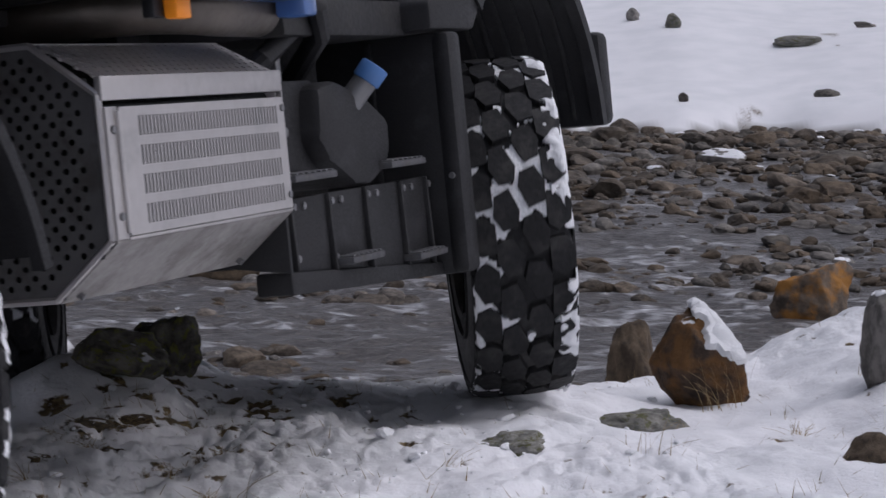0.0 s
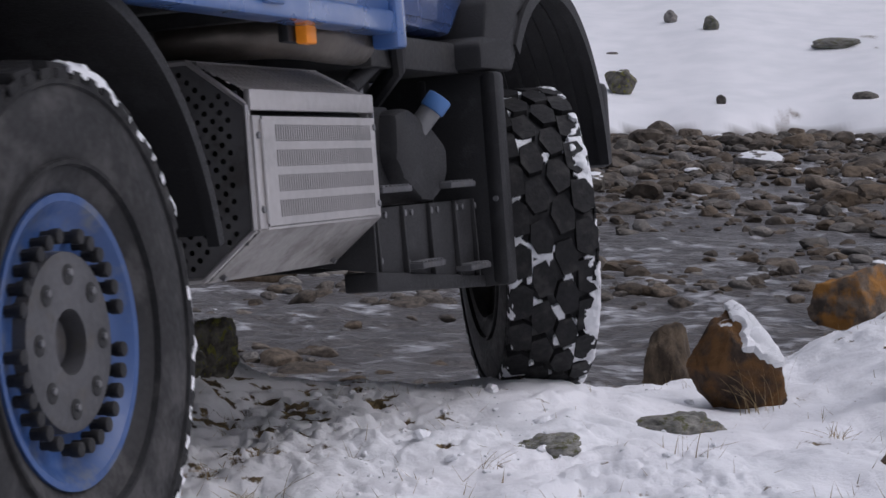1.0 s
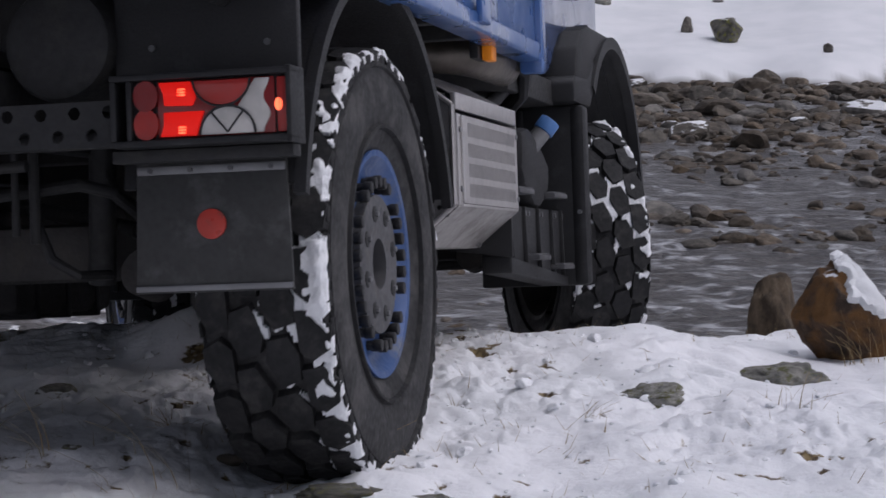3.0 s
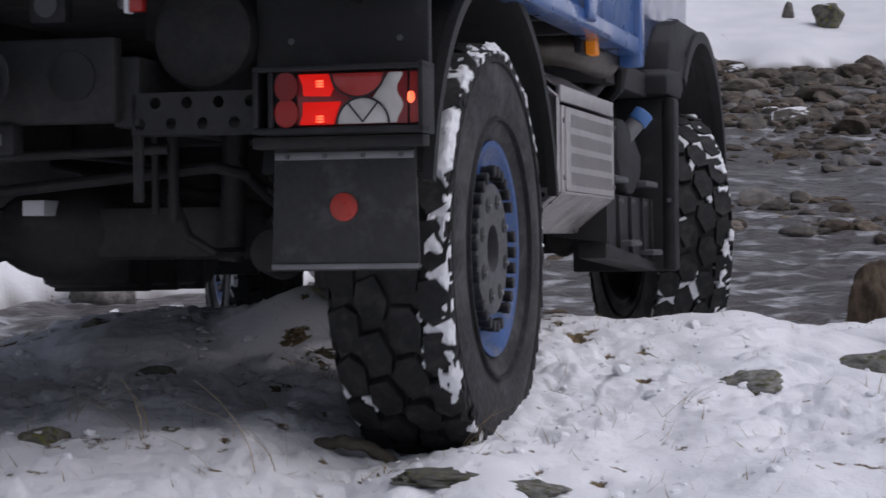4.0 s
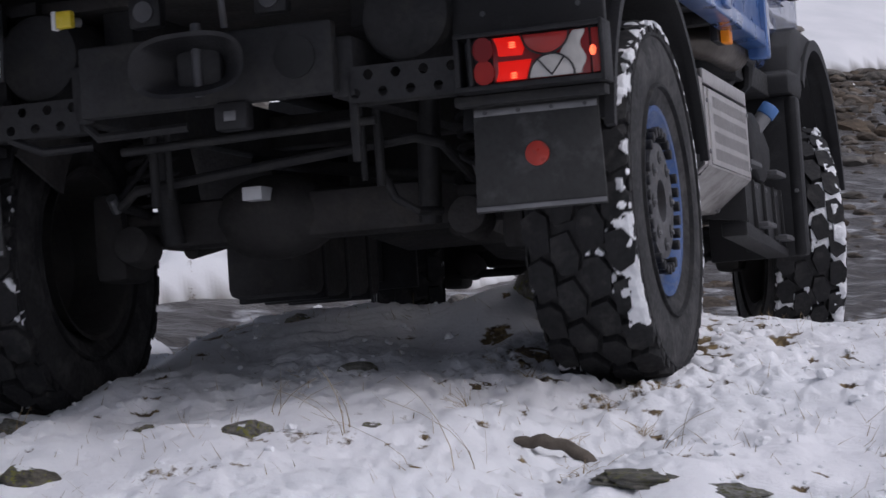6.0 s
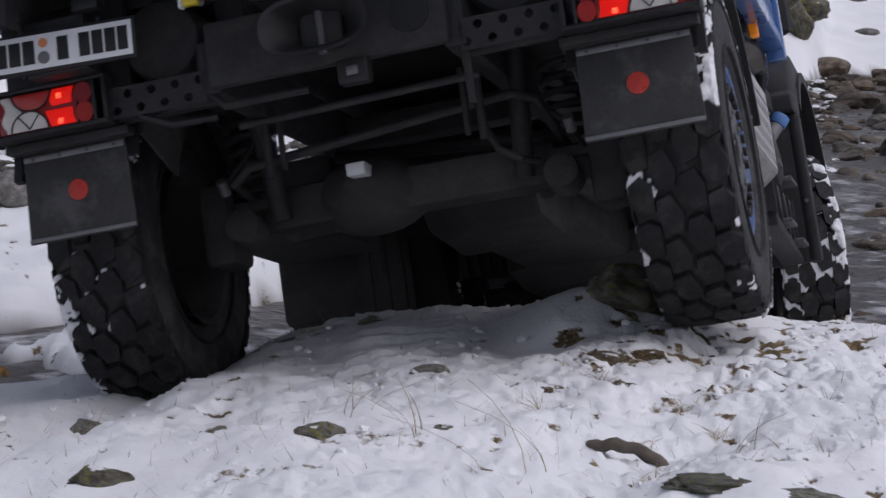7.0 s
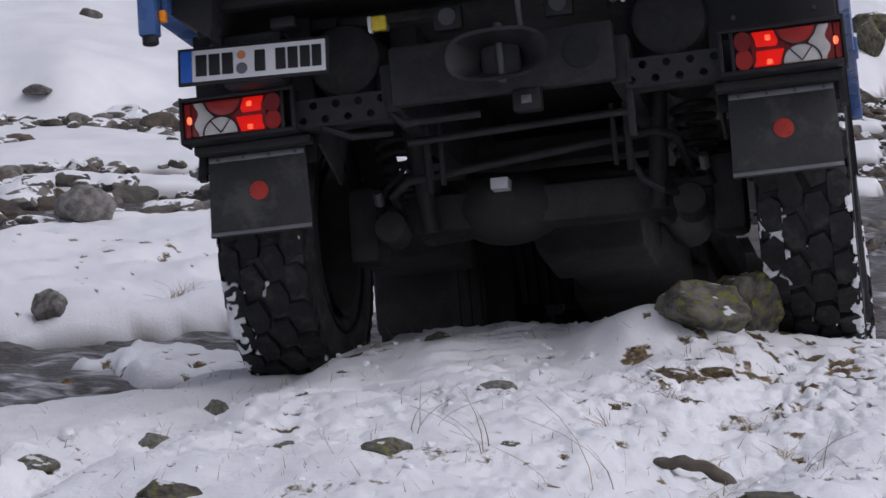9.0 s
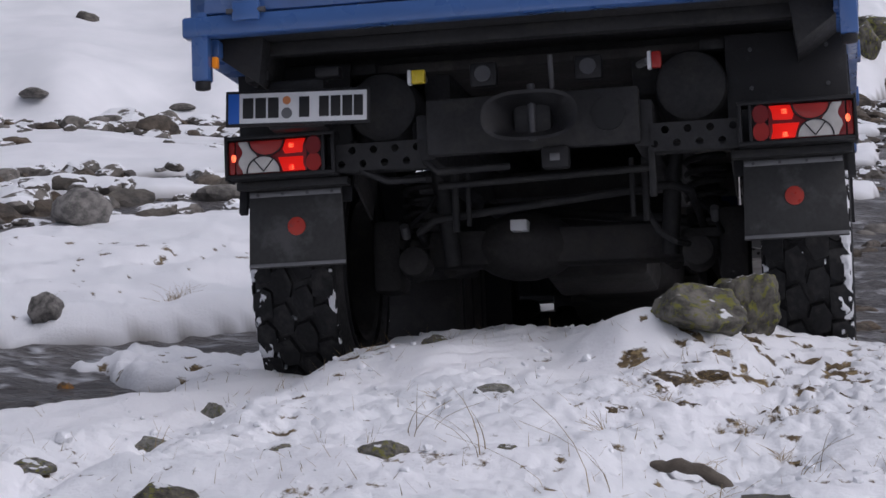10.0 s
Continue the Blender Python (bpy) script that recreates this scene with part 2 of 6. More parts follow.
def water_material():
    m = bpy.data.materials.new("stream_water")
    m.use_nodes = True
    nt = m.node_tree
    b = nt.nodes["Principled BSDF"]
    L = nt.links.new
    tc = nt.nodes.new("ShaderNodeTexCoord")
    mp = nt.nodes.new("ShaderNodeMapping")
    mp.inputs["Scale"].default_value = (0.6, 1.3, 1)
    L(tc.outputs["Object"], mp.inputs[0])
    n1, n2 = nt.nodes.new("ShaderNodeTexNoise"), nt.nodes.new("ShaderNodeTexNoise")
    for n, s, dt in ((n1, 11, 8), (n2, 1.6, 6)):
        n.inputs["Scale"].default_value, n.inputs["Detail"].default_value = s, dt
        L(mp.outputs[0], n.inputs["Vector"])
    at = nt.nodes.new("ShaderNodeAttribute")
    at.attribute_name = "foam"
    fm = nt.nodes.new("ShaderNodeMath")
    fm.operation = "ADD"
    r = nt.nodes.new("ShaderNodeMapRange")
    r.inputs[1].default_value, r.inputs[2].default_value, r.inputs[3].default_value, r.inputs[4].default_value = 0.35, 0.7, -0.3, 0.3
    L(n1.outputs[0], r.inputs[0])
    L(at.outputs["Fac"], fm.inputs[0])
    L(r.outputs[0], fm.inputs[1])
    thr = nt.nodes.new("ShaderNodeMapRange")
    thr.inputs[1].default_value, thr.inputs[2].default_value = 0.72, 1.3
    L(fm.outputs[0], thr.inputs[0])
    mix = nt.nodes.new("ShaderNodeMix")
    mix.data_type = "RGBA"
    mix.inputs[6].default_value, mix.inputs[7].default_value = (0.105, 0.098, 0.095, 1), (0.60, 0.61, 0.64, 1)
    L(thr.outputs[0], mix.inputs[0])
    L(mix.outputs[2], b.inputs["Base Color"])
    rg = nt.nodes.new("ShaderNodeMapRange")
    rg.inputs[3].default_value, rg.inputs[4].default_value = 0.30, 0.7
    L(thr.outputs[0], rg.inputs[0])
    L(rg.outputs[0], b.inputs["Roughness"])
    b.inputs["IOR"].default_value = 1.33
    bp = nt.nodes.new("ShaderNodeBump")
    bp.inputs["Strength"].default_value, bp.inputs["Distance"].default_value = 1.0, 0.09
    L(n1.outputs[0], bp.inputs["Height"])
    L(bp.outputs[0], b.inputs["Normal"])
    return m


def rock_material(name, dark, light, moss=None, snow=0.0, stain=None):
    """Stone with mineral tone, veins, lichen or rust, and snow lying where the face looks up."""
    m = bpy.data.materials.new(name)
    m.use_nodes = True
    nt = m.node_tree
    b = nt.nodes["Principled BSDF"]
    L = nt.links.new
    tc = nt.nodes.new("ShaderNodeTexCoord")
    inf = nt.nodes.new("ShaderNodeObjectInfo")
    add = nt.nodes.new("ShaderNodeVectorMath")
    L(tc.outputs["Object"], add.inputs[0])
    sc = nt.nodes.new("ShaderNodeVectorMath")
    sc.operation = "SCALE"
    sc.inputs[0].default_value = (13, 7, 5)
    L(inf.outputs["Random"], sc.inputs["Scale"])
    L(sc.outputs[0], add.inputs[1])

    def noise_at(s, dt, ro=0.55):
        n = nt.nodes.new("ShaderNodeTexNoise")
        n.inputs["Scale"].default_value, n.inputs["Detail"].default_value, n.inputs["Roughness"].default_value = s, dt, ro
        L(add.outputs[0], n.inputs["Vector"])
        return n.outputs[0]

    def ranged(v, a, c, lo=0.0, hi=1.0):
        r = nt.nodes.new("ShaderNodeMapRange")
        L(v, r.inputs[0])
        for k, q in enumerate((a, c, lo, hi)):
            r.inputs[k + 1].default_value = q
        return r.outputs[0]

    def mixed(fac, a, c):
        x = nt.nodes.new("ShaderNodeMix")
        x.data_type = "RGBA"
        L(fac, x.inputs[0])
        for sock, v in ((x.inputs[6], a), (x.inputs[7], c)):
            if isinstance(v, tuple):
                sock.default_value = (*v, 1)
            else:
                L(v, sock)
        return x.outputs[2]

    col = mixed(ranged(noise_at(5, 7, 0.65), 0.38, 0.62), dark, light)
    tone = nt.nodes.new("ShaderNodeHueSaturation")
    L(ranged(inf.outputs["Random"], 0, 1, 0.6, 1.35), tone.inputs["Value"])
    L(ranged(inf.outputs["Random"], 0, 1, 1.25, 0.6), tone.inputs["Saturation"])
    L(col, tone.inputs["Color"])
    col = tone.outputs[0]
    if stain:
        col = mixed(ranged(noise_at(3.5, 5, 0.6), 0.45, 0.6), col, stain)
    if moss:
        col = mixed(ranged(noise_at(8, 6, 0.7), 0.53, 0.6), col, moss)
    if snow:
        geo = nt.nodes.new("ShaderNodeNewGeometry")
        sep = nt.nodes.new("ShaderNodeSeparateXYZ")
        L(geo.outputs["Normal"], sep.inputs[0])
        s1 = nt.nodes.new("ShaderNodeMath")
        s1.operation = "ADD"
        L(sep.outputs[2], s1.inputs[0])
        L(ranged(noise_at(3.5, 3, 0.5), 0.3, 0.7, -0.4, 0.22), s1.inputs[1])
        col = mixed(ranged(s1.outputs[0], 1.05 - snow, 1.12 - snow), col, (0.82, 0.83, 0.85))
    L(col, b.inputs["Base Color"])
    b.inputs["Roughness"].default_value = 0.75
    b.inputs["Specular IOR Level"].default_value = 0.3
    bp = nt.nodes.new("ShaderNodeBump")
    bp.inputs["Strength"].default_value, bp.inputs["Distance"].default_value = 0.6, 0.02
    L(noise_at(30, 6, 0.7), bp.inputs["Height"])
    L(bp.outputs[0], b.inputs["Normal"])
    return m


SNOW_GROUND = ground_material()
WATER = water_material()
RUBBER = material("tyre_rubber", (0.013, 0.013, 0.014), 0.75, vary=0.3, scale=9, bump=0.3, dirt=(0.036, 0.035, 0.034), dirt_amount=0.35, spec=0.35)
SIDEWALL = material("tyre_sidewall", (0.021, 0.021, 0.022), 0.7, vary=0.25, scale=5, bump=0.15, dirt=(0.058, 0.056, 0.056), dirt_amount=0.5, spec=0.35)
PACKED = material("packed_snow", (0.8, 0.81, 0.83), 0.6, vary=0.06, bump=0.6, fine=90, spec=0.3)
BLUE = material("blue_paint", (0.048, 0.118, 0.315), 0.3, vary=0.05, scale=2, bump=0.0, fine=6, coat=0.5)
# the bed's blue, darkened to paint in the cab's shade and dark reflections
SHADED_BLUE = material("shaded_blue_cab_paint", (0.030, 0.064, 0.185), 0.22, vary=0.05, scale=2, bump=0.0, fine=6, coat=0.6)
RIM_BLUE = material("blue_rim_paint", (0.035, 0.082, 0.225), 0.4, vary=0.15, scale=6, bump=0.05, dirt=(0.10, 0.12, 0.17), dirt_amount=0.3)
PLASTIC = material("black_plastic", (0.012, 0.012, 0.0132), 0.55, vary=0.2, scale=5, bump=0.12, fine=160, dirt=(0.025, 0.025, 0.027), dirt_amount=0.25, spec=0.4)
FLAP = material("rubber_flap", (0.027, 0.0275, 0.027), 0.6, vary=0.15, scale=4, bump=0.08, dirt=(0.065, 0.065, 0.065), dirt_amount=0.3)
CHASSIS = material("chassis_paint", (0.020, 0.020, 0.021), 0.65, vary=0.3, scale=6, bump=0.2, dirt=(0.03, 0.029, 0.027), dirt_amount=0.35, spec=0.4)
# lighter than the chassis paint: stands in for light bounced onto deep parts
UNDER = material("lightened_underbody", (0.042, 0.040, 0.039), 0.75, vary=0.35, scale=5, bump=0.3, dirt=(0.062, 0.057, 0.052), dirt_amount=0.3, spec=0.3)
STEEL = material("stainless_steel", (0.53, 0.51, 0.50), 0.42, metal=0.8, vary=0.05, scale=4, bump=0.02, fine=40, dirt=(0.46, 0.45, 0.44), dirt_amount=0.2)
# a darker grey than the box's other steel
END_METAL = material("dark_perforated_steel", (0.15, 0.148, 0.148), 0.5, metal=0.5, vary=0.12, scale=5, bump=0.05, dirt=(0.10, 0.095, 0.09), dirt_amount=0.3)
# the box's steel, darkened to paint in the shaded ground that it mirrors
SHADED_STEEL = material("shaded_belly_steel", (0.34, 0.325, 0.31), 0.5, metal=0.6, vary=0.12, scale=4, bump=0.05, dirt=(0.22, 0.205, 0.19), dirt_amount=0.5)
GREY_METAL = material("dull_grey_metal", (0.20, 0.20, 0.205), 0.45, metal=0.6, vary=0.15, bump=0.1)
DARK_METAL = material("dark_hub_metal", (0.085, 0.085, 0.09), 0.5, metal=0.3, vary=0.2, bump=0.1, dirt=(0.08, 0.075, 0.07), dirt_amount=0.3)
PIPE = material("exhaust_pipe_metal", (0.12, 0.105, 0.09), 0.4, metal=0.7, vary=0.3, bump=0.1)
CAP_BLUE = material("blue_cap_plastic", (0.07, 0.17, 0.40), 0.45, vary=0.06, bump=0.03)
WHITE_PLATE = material("white_plate", (0.68, 0.69, 0.70), 0.4, vary=0.04, bump=0.02)
# black of lettering and seams, also painted in for the dark of hollows
INK_AND_SHADE = material("black_lettering_and_shade", (0.007, 0.007, 0.007), 0.5, vary=0.05, bump=0.0)
PLATE_BLUE = material("plate_blue", (0.02, 0.12, 0.5), 0.4, vary=0.04, bump=0.0)
ORANGE_DOT = material("orange_sticker", (0.55, 0.2, 0.07), 0.5, vary=0.05, bump=0.0)
RED_DISC = material("red_reflector", (0.42, 0.035, 0.02), 0.35, vary=0.12, scale=20, bump=0.05, dirt=(0.2, 0.06, 0.05), dirt_amount=0.2)
LENS_DARK = material("dark_red_lens", (0.20, 0.012, 0.012), 0.15, vary=0.1, bump=0.02)
LENS_MID = material("red_lens", (0.33, 0.02, 0.015), 0.15, vary=0.1, bump=0.02)
LENS_WHITE = material("clear_lens", (0.55, 0.53, 0.5), 0.18, vary=0.15, scale=14, bump=0.05)
LENS_LIT = glowing("lit_tail_lens", (0.80, 0.010, 0.003), 0.5)
LENS_HOT = glowing("tail_bulb", (1.0, 0.16, 0.06), 2.4)
AMBER = glowing("amber_lens", (0.8, 0.25, 0.015), 0.15)
YELLOW_LENS = material("yellow_lens", (0.65, 0.5, 0.03), 0.25, vary=0.1, bump=0.02)
GLASS_DARK = material("dark_window_glass", (0.02, 0.025, 0.03), 0.06, vary=0.05, bump=0.0)
ROCK_GREY = rock_material("grey_rock", (0.075, 0.070, 0.064), (0.22, 0.20, 0.175))
ROCK_BROWN = rock_material("brown_rock", (0.075, 0.058, 0.043), (0.215, 0.17, 0.125))
ROCK_RUST = rock_material("rusty_rock", (0.03, 0.02, 0.014), (0.10, 0.06, 0.035), stain=(0.15, 0.075, 0.024), snow=0.16)
ROCK_OCHRE = rock_material("ochre_rock", (0.06, 0.042, 0.028), (0.17, 0.11, 0.06), stain=(0.36, 0.17, 0.04))
ROCK_MOSS = rock_material("mossy_rock", (0.06, 0.057, 0.048), (0.21, 0.195, 0.165), moss=(0.18, 0.18, 0.04), snow=0.12)
ROCK_LICHEN = rock_material("lichen_rock", (0.11, 0.11, 0.1), (0.29, 0.28, 0.245), moss=(0.13, 0.13, 0.06))
ROCK_EARTH = rock_material("frozen_earth", (0.05, 0.034, 0.02), (0.14, 0.10, 0.055), moss=(0.22, 0.16, 0.07), snow=0.12)
ROCK_SNOWY = rock_material("snow_capped_rock", (0.08, 0.072, 0.062), (0.2, 0.18, 0.155), snow=0.42)
ROCK_WET = rock_material("wet_dark_rock", (0.048, 0.040, 0.033), (0.155, 0.128, 0.10))
STRAW = material("withered_grass", (0.30, 0.22, 0.11), 0.8, vary=0.3, scale=3, bump=0.0)
# ---- building blocks ----
def mesh_of(name, bm, mat, smooth=True, angle=35):
    me = bpy.data.meshes.new(name)
    bm.to_mesh(me)
    bm.free()
    me.materials.append(mat)
    if smooth:
        me.polygons.foreach_set("use_smooth", [True] * len(me.polygons))
        me.set_sharp_from_angle(angle=radians(angle))
    return me


def part(name, bm, mat, parent, label="", smooth=True):
    ob = new(name, mesh_of(name, bm, mat, smooth))
    ob.parent = parent
    return tagged(ob, label)


def thing(name, label, category, group="", kind=""):
    return tagged(new(name), label, category, group, kind)


def box(x0, x1, y0, y1, z0, z1, bev=0.006, bm=None, m=None):
    t = bmesh.new()
    bmesh.ops.create_cube(t, size=1)
    for v in t.verts:
        v.co = Vector(((x0 + x1) / 2 + v.co.x * (x1 - x0), (y0 + y1) / 2 + v.co.y * (y1 - y0), (z0 + z1) / 2 + v.co.z * (z1 - z0)))
    if bev:
        bmesh.ops.bevel(t, geom=t.edges[:], offset=min(bev, 0.45 * min(abs(x1 - x0), abs(y1 - y0), abs(z1 - z0))), segments=2, affect="EDGES", profile=0.5)
    return joined(t, bm, m)


def joined(t, bm, m=None):
    if m is not None:
        t.transform(m)
    if bm is None:
        return t
    me = bpy.data.meshes.new("tmp")
    t.to_mesh(me)
    t.free()
    bm.from_mesh(me)
    bpy.data.meshes.remove(me)
    return bm


def rod(p0, p1, r, seg=16, r2=None, bm=None, bev=0.0):
    p0, p1 = Vector(p0), Vector(p1)
    t = bmesh.new()
    bmesh.ops.create_cone(t, cap_ends=True, segments=seg, radius1=r, radius2=r if r2 is None else r2, depth=(p1 - p0).length)
    if bev:
        rim = [e for e in t.edges if len(e.link_faces) == 2 and any(len(f.verts) > 4 for f in e.link_faces)]
        bmesh.ops.bevel(t, geom=rim, offset=bev, segments=2, affect="EDGES", profile=0.5)
    q = (p1 - p0).to_track_quat("Z", "Y").to_matrix().to_4x4()
    return joined(t, bm, Matrix.Translation((p0 + p1) / 2) @ q)


def prism(points, axis, a0, a1, bev=0.006, bm=None):
    """A polygon drawn in the two other axes, pulled along one axis from a0 to a1."""
    t = bmesh.new()
    lay = {"x": lambda u, v, a: (a, u, v), "y": lambda u, v, a: (u, a, v), "z": lambda u, v, a: (u, v, a)}[axis]
    lo = [t.verts.new(lay(u, v, a0)) for u, v in points]
    hi = [t.verts.new(lay(u, v, a1)) for u, v in points]
    t.faces.new(lo[::-1])
    t.faces.new(hi)
    n = len(points)
    for k in range(n):
        t.faces.new((lo[k], lo[(k + 1) % n], hi[(k + 1) % n], hi[k]))
    bmesh.ops.recalc_face_normals(t, faces=t.faces[:])
    if bev:
        bmesh.ops.bevel(t, geom=t.edges[:], offset=bev, segments=2, affect="EDGES", profile=0.5)
    return joined(t, bm)


def tube(points, r, seg=10, bm=None):
    t = bmesh.new()
    pts = [Vector(p) for p in points]
    rings = []
    for k, p in enumerate(pts):
        d = (pts[min(k + 1, len(pts) - 1)] - pts[max(k - 1, 0)]).normalized()
        side = d.cross(Vector((0.13, 0.21, 0.97))).normalized()
        up = side.cross(d)
        rings.append([t.verts.new(p + r * (math.cos(a) * side + math.sin(a) * up)) for a in (2 * math.pi * j / seg for j in range(seg))])
    for a, b in zip(rings, rings[1:]):
        for j in range(seg):
            t.faces.new((a[j], a[(j + 1) % seg], b[(j + 1) % seg], b[j]))
    t.faces.new(rings[0][::-1])
    t.faces.new(rings[-1])
    bmesh.ops.recalc_face_normals(t, faces=t.faces[:])
    return joined(t, bm)


def lathe(profile, seg=64, bm=None, closed=False):
    """Profile of (x, radius), turned round the x axis."""
    t = bmesh.new()
    rings = [[t.verts.new((x, r * math.cos(2 * math.pi * j / seg), r * math.sin(2 * math.pi * j / seg))) for j in range(seg)] for x, r in profile]
    pairs = list(zip(rings, rings[1:])) + ([(rings[-1], rings[0])] if closed else [])
    for a, b in pairs:
        for j in range(seg):
            t.faces.new((a[j], a[(j + 1) % seg], b[(j + 1) % seg], b[j]))
    bmesh.ops.recalc_face_normals(t, faces=t.faces[:])
    return joined(t, bm)


def arch(r0, r1, x0, x1, a0, a1, centre, seg=40, bm=None):
    """A bent plate round a wheel: angles in degrees from ahead (0) over the top (90) to behind (180)."""
    t = bmesh.new()
    rows = []
    for k in range(seg + 1):
        a = radians(a0 + (a1 - a0) * k / seg)
        c, s = math.cos(a), math.sin(a)
        rows.append([t.verts.new((x, centre[0] + r * c, centre[1] + r * s)) for x, r in ((x0, r0), (x1, r0), (x1, r1), (x0, r1))])
    for a, b in zip(rows, rows[1:]):
        for j in range(4):
            t.faces.new((a[j], a[(j + 1) % 4], b[(j + 1) % 4], b[j]))
    t.faces.new(rows[0])
    t.faces.new(rows[-1][::-1])
    bmesh.ops.recalc_face_normals(t, faces=t.faces[:])
    return joined(t, bm)


# ---- ground: one sheet from the bank to the horizon ----
# patches of withered turf: place, reach along x and y, strength
TURF = ((-1.06, 5.36, 0.14, 0.07, 1.1), (-0.93, 5.45, 0.09, 0.05, 1.0), (-1.13, 5.0, 0.10, 0.05, 0.9), (-0.77, 4.94, 0.12, 0.06, 1.0), (-0.62, 5.05, 0.12, 0.05, 0.8), (-1.4, 4.2, 0.16, 0.08, 0.8),
        (-1.05, 5.22, 0.10, 0.08, 0.8), (-1.35, 5.12, 0.20, 0.06, 0.7), (-0.66, 5.5, 0.10, 0.06, 0.8), (-2.30, 5.95, 0.18, 0.10, 0.9), (-1.6, 3.95, 0.2, 0.06, 0.8), (-1.15, 4.55, 0.12, 0.05, 0.7), (1.05, 5.4, 0.14, 0.05, 0.8))


def bare_mask(x, y):
    """Where soil and withered turf show through the snow."""
    d = np.hypot(x, y)
    a = fbm(x, y * 1.7, 0.13, 3, 61) + 0.35 * fbm(x, y, 1.1, 2, 63)
    near = step(0.36, 0.62, a + 0.10 * np.exp(-((x + 1.1) / 0.9) ** 2) * step(4.4, 5.2, y) + 0.3 * np.exp(-((x + 4.3) / 0.7) ** 2 - ((y - 8.3) / 0.3) ** 2) + 0.14 * np.exp(-((x + 0.95) / 0.5) ** 2) * step(5.2, 5.7, y) * step(-0.25, 0.2, fbm(x, y, 0.5, 2, 64)) + 0.10 * np.exp(-((x + 0.75) / 0.35) ** 2) - 0.12 * step(0.2, 0.9, x))
    far = step(0.46, 0.68, fbm(x, y * 0.6, 1.6, 4, 65) + 0.3 * fbm(x, y, 9, 2, 66))
    churn, cells = trodden(x, y)
    crack = (1 - step(0.015, 0.085, cells)) * churn * np.exp(-((x + 1.15) / 0.85) ** 4) * step(4.5, 5.3, y) * step(-0.3, 0.15, fbm(x, y, 0.6, 2, 68))
    turf = sum(a * np.exp(-((x - cx) / rx) ** 2 - ((y - cy) / ry) ** 2) for cx, cy, rx, ry, a in TURF)
    near = np.maximum(np.maximum(near * 0.85, crack * (0.8 + 0.25 * np.exp(-((x + 0.62) / 0.5) ** 4 - ((y - 5.5) / 0.5) ** 4))), np.clip(turf * (0.55 + 1.1 * fbm(x, y * 1.6, 0.06, 3, 69, 0.6)), 0, 0.9))
    return np.where(d < 14, near, far * 0.62 * step(14, 20, d))


def build_ground():
    ang = np.concatenate([np.arange(-180, -42, 6.0), np.arange(-42, 22, 0.14), np.arange(22, 180, 6.0)])
    rad = np.concatenate([[0.0, 0.5, 1.0, 1.5, 2.0, 2.4, 2.8], np.arange(3.1, 9.6, 0.018), np.geomspace(9.6, 60, 230)[1:], np.geomspace(60, 1500, 50)[1:]])
    A, D = np.meshgrid(np.radians(ang), rad)
    X, Y = D * np.sin(A), D * np.cos(A)
    Z = land_z(X, Y) + snow_lumps(X, Y)
    bare = bare_mask(X, Y) * step(2.8, 3.6, D) * step(0.5, 2.0, Y)
    Z = Z - 0.012 * bare * (D < 14)
    nr, na = X.shape
    idx = np.arange(nr * na).reshape(nr, na)
    a, b = idx[:-1], idx[1:]
    quads = np.stack([a, np.roll(a, -1, 1), np.roll(b, -1, 1), b], -1).reshape(-1, 4)[:, ::-1]
    me = bpy.data.meshes.new("ground")
    me.from_pydata(np.stack([X, Y, Z], -1).reshape(-1, 3), [], quads.tolist())
    me.polygons.foreach_set("use_smooth", [True] * len(me.polygons))
    wet = step(0.10, -0.02, Z - water_z(X, Y) + 0.05 * lattice_noise(X / 0.4, Y / 0.4, 67)) * (D < far_edge(X, Y) + 1.5)
    for name, v in (("bare", bare), ("bed", wet)):
        at = me.attributes.new(name, "FLOAT", "POINT")
        at.data.foreach_set("value", v.ravel().astype(np.float32))
    me.materials.append(SNOW_GROUND)
    me.transform(VIEW_STRETCH)
    return tagged(new("ground", me), "snow-covered river bank with bare soil, turf and tyre ruts", "ground", kind="structure")


ground = build_ground()


def build_water():
    """The stream's surface; it slides along its bed."""
    xs, ys = np.arange(-36, 26, 0.11), np.concatenate([np.arange(5.0, 16, 0.055), np.geomspace(16, 46, 150)[1:]])
    X, Y = np.meshgrid(xs, ys)
    near = 1 - 0.5 * step(14, 30, Y)
    a = fbm(X * 0.7, Y, 0.8, 3, 71)
    Z = water_z(X, Y) + near * (0.05 * a + 0.045 * (1 - 2 * np.abs(fbm(X * 0.6, Y * 1.2, 0.35, 3, 73))))
    foam = np.clip(0.5 + 1.3 * fbm(X * 0.8, Y, 0.36, 4, 75, 0.6) + 0.55 * fbm(X * 0.5, Y, 2.6, 2, 77) + 0.04 * (1 - step(11, 16, Y)), 0, 1)
    nr, nc = X.shape
    idx = np.arange(nr * nc).reshape(nr, nc)
    quads = np.stack([idx[:-1, :-1], idx[:-1, 1:], idx[1:, 1:], idx[1:, :-1]], -1).reshape(-1, 4)
    me = bpy.data.meshes.new("water")
    me.from_pydata(np.stack([X, Y, Z], -1).reshape(-1, 3), [], quads.tolist())
    me.polygons.foreach_set("use_smooth", [True] * len(me.polygons))
    at = me.attributes.new("foam", "FLOAT", "POINT")
    at.data.foreach_set("value", foam.ravel().astype(np.float32))
    me.materials.append(WATER)
    me.transform(VIEW_STRETCH)
    return tagged(new("water", me), "shallow fast mountain stream with riffles and foam", "stream", kind="structure")


water = build_water()


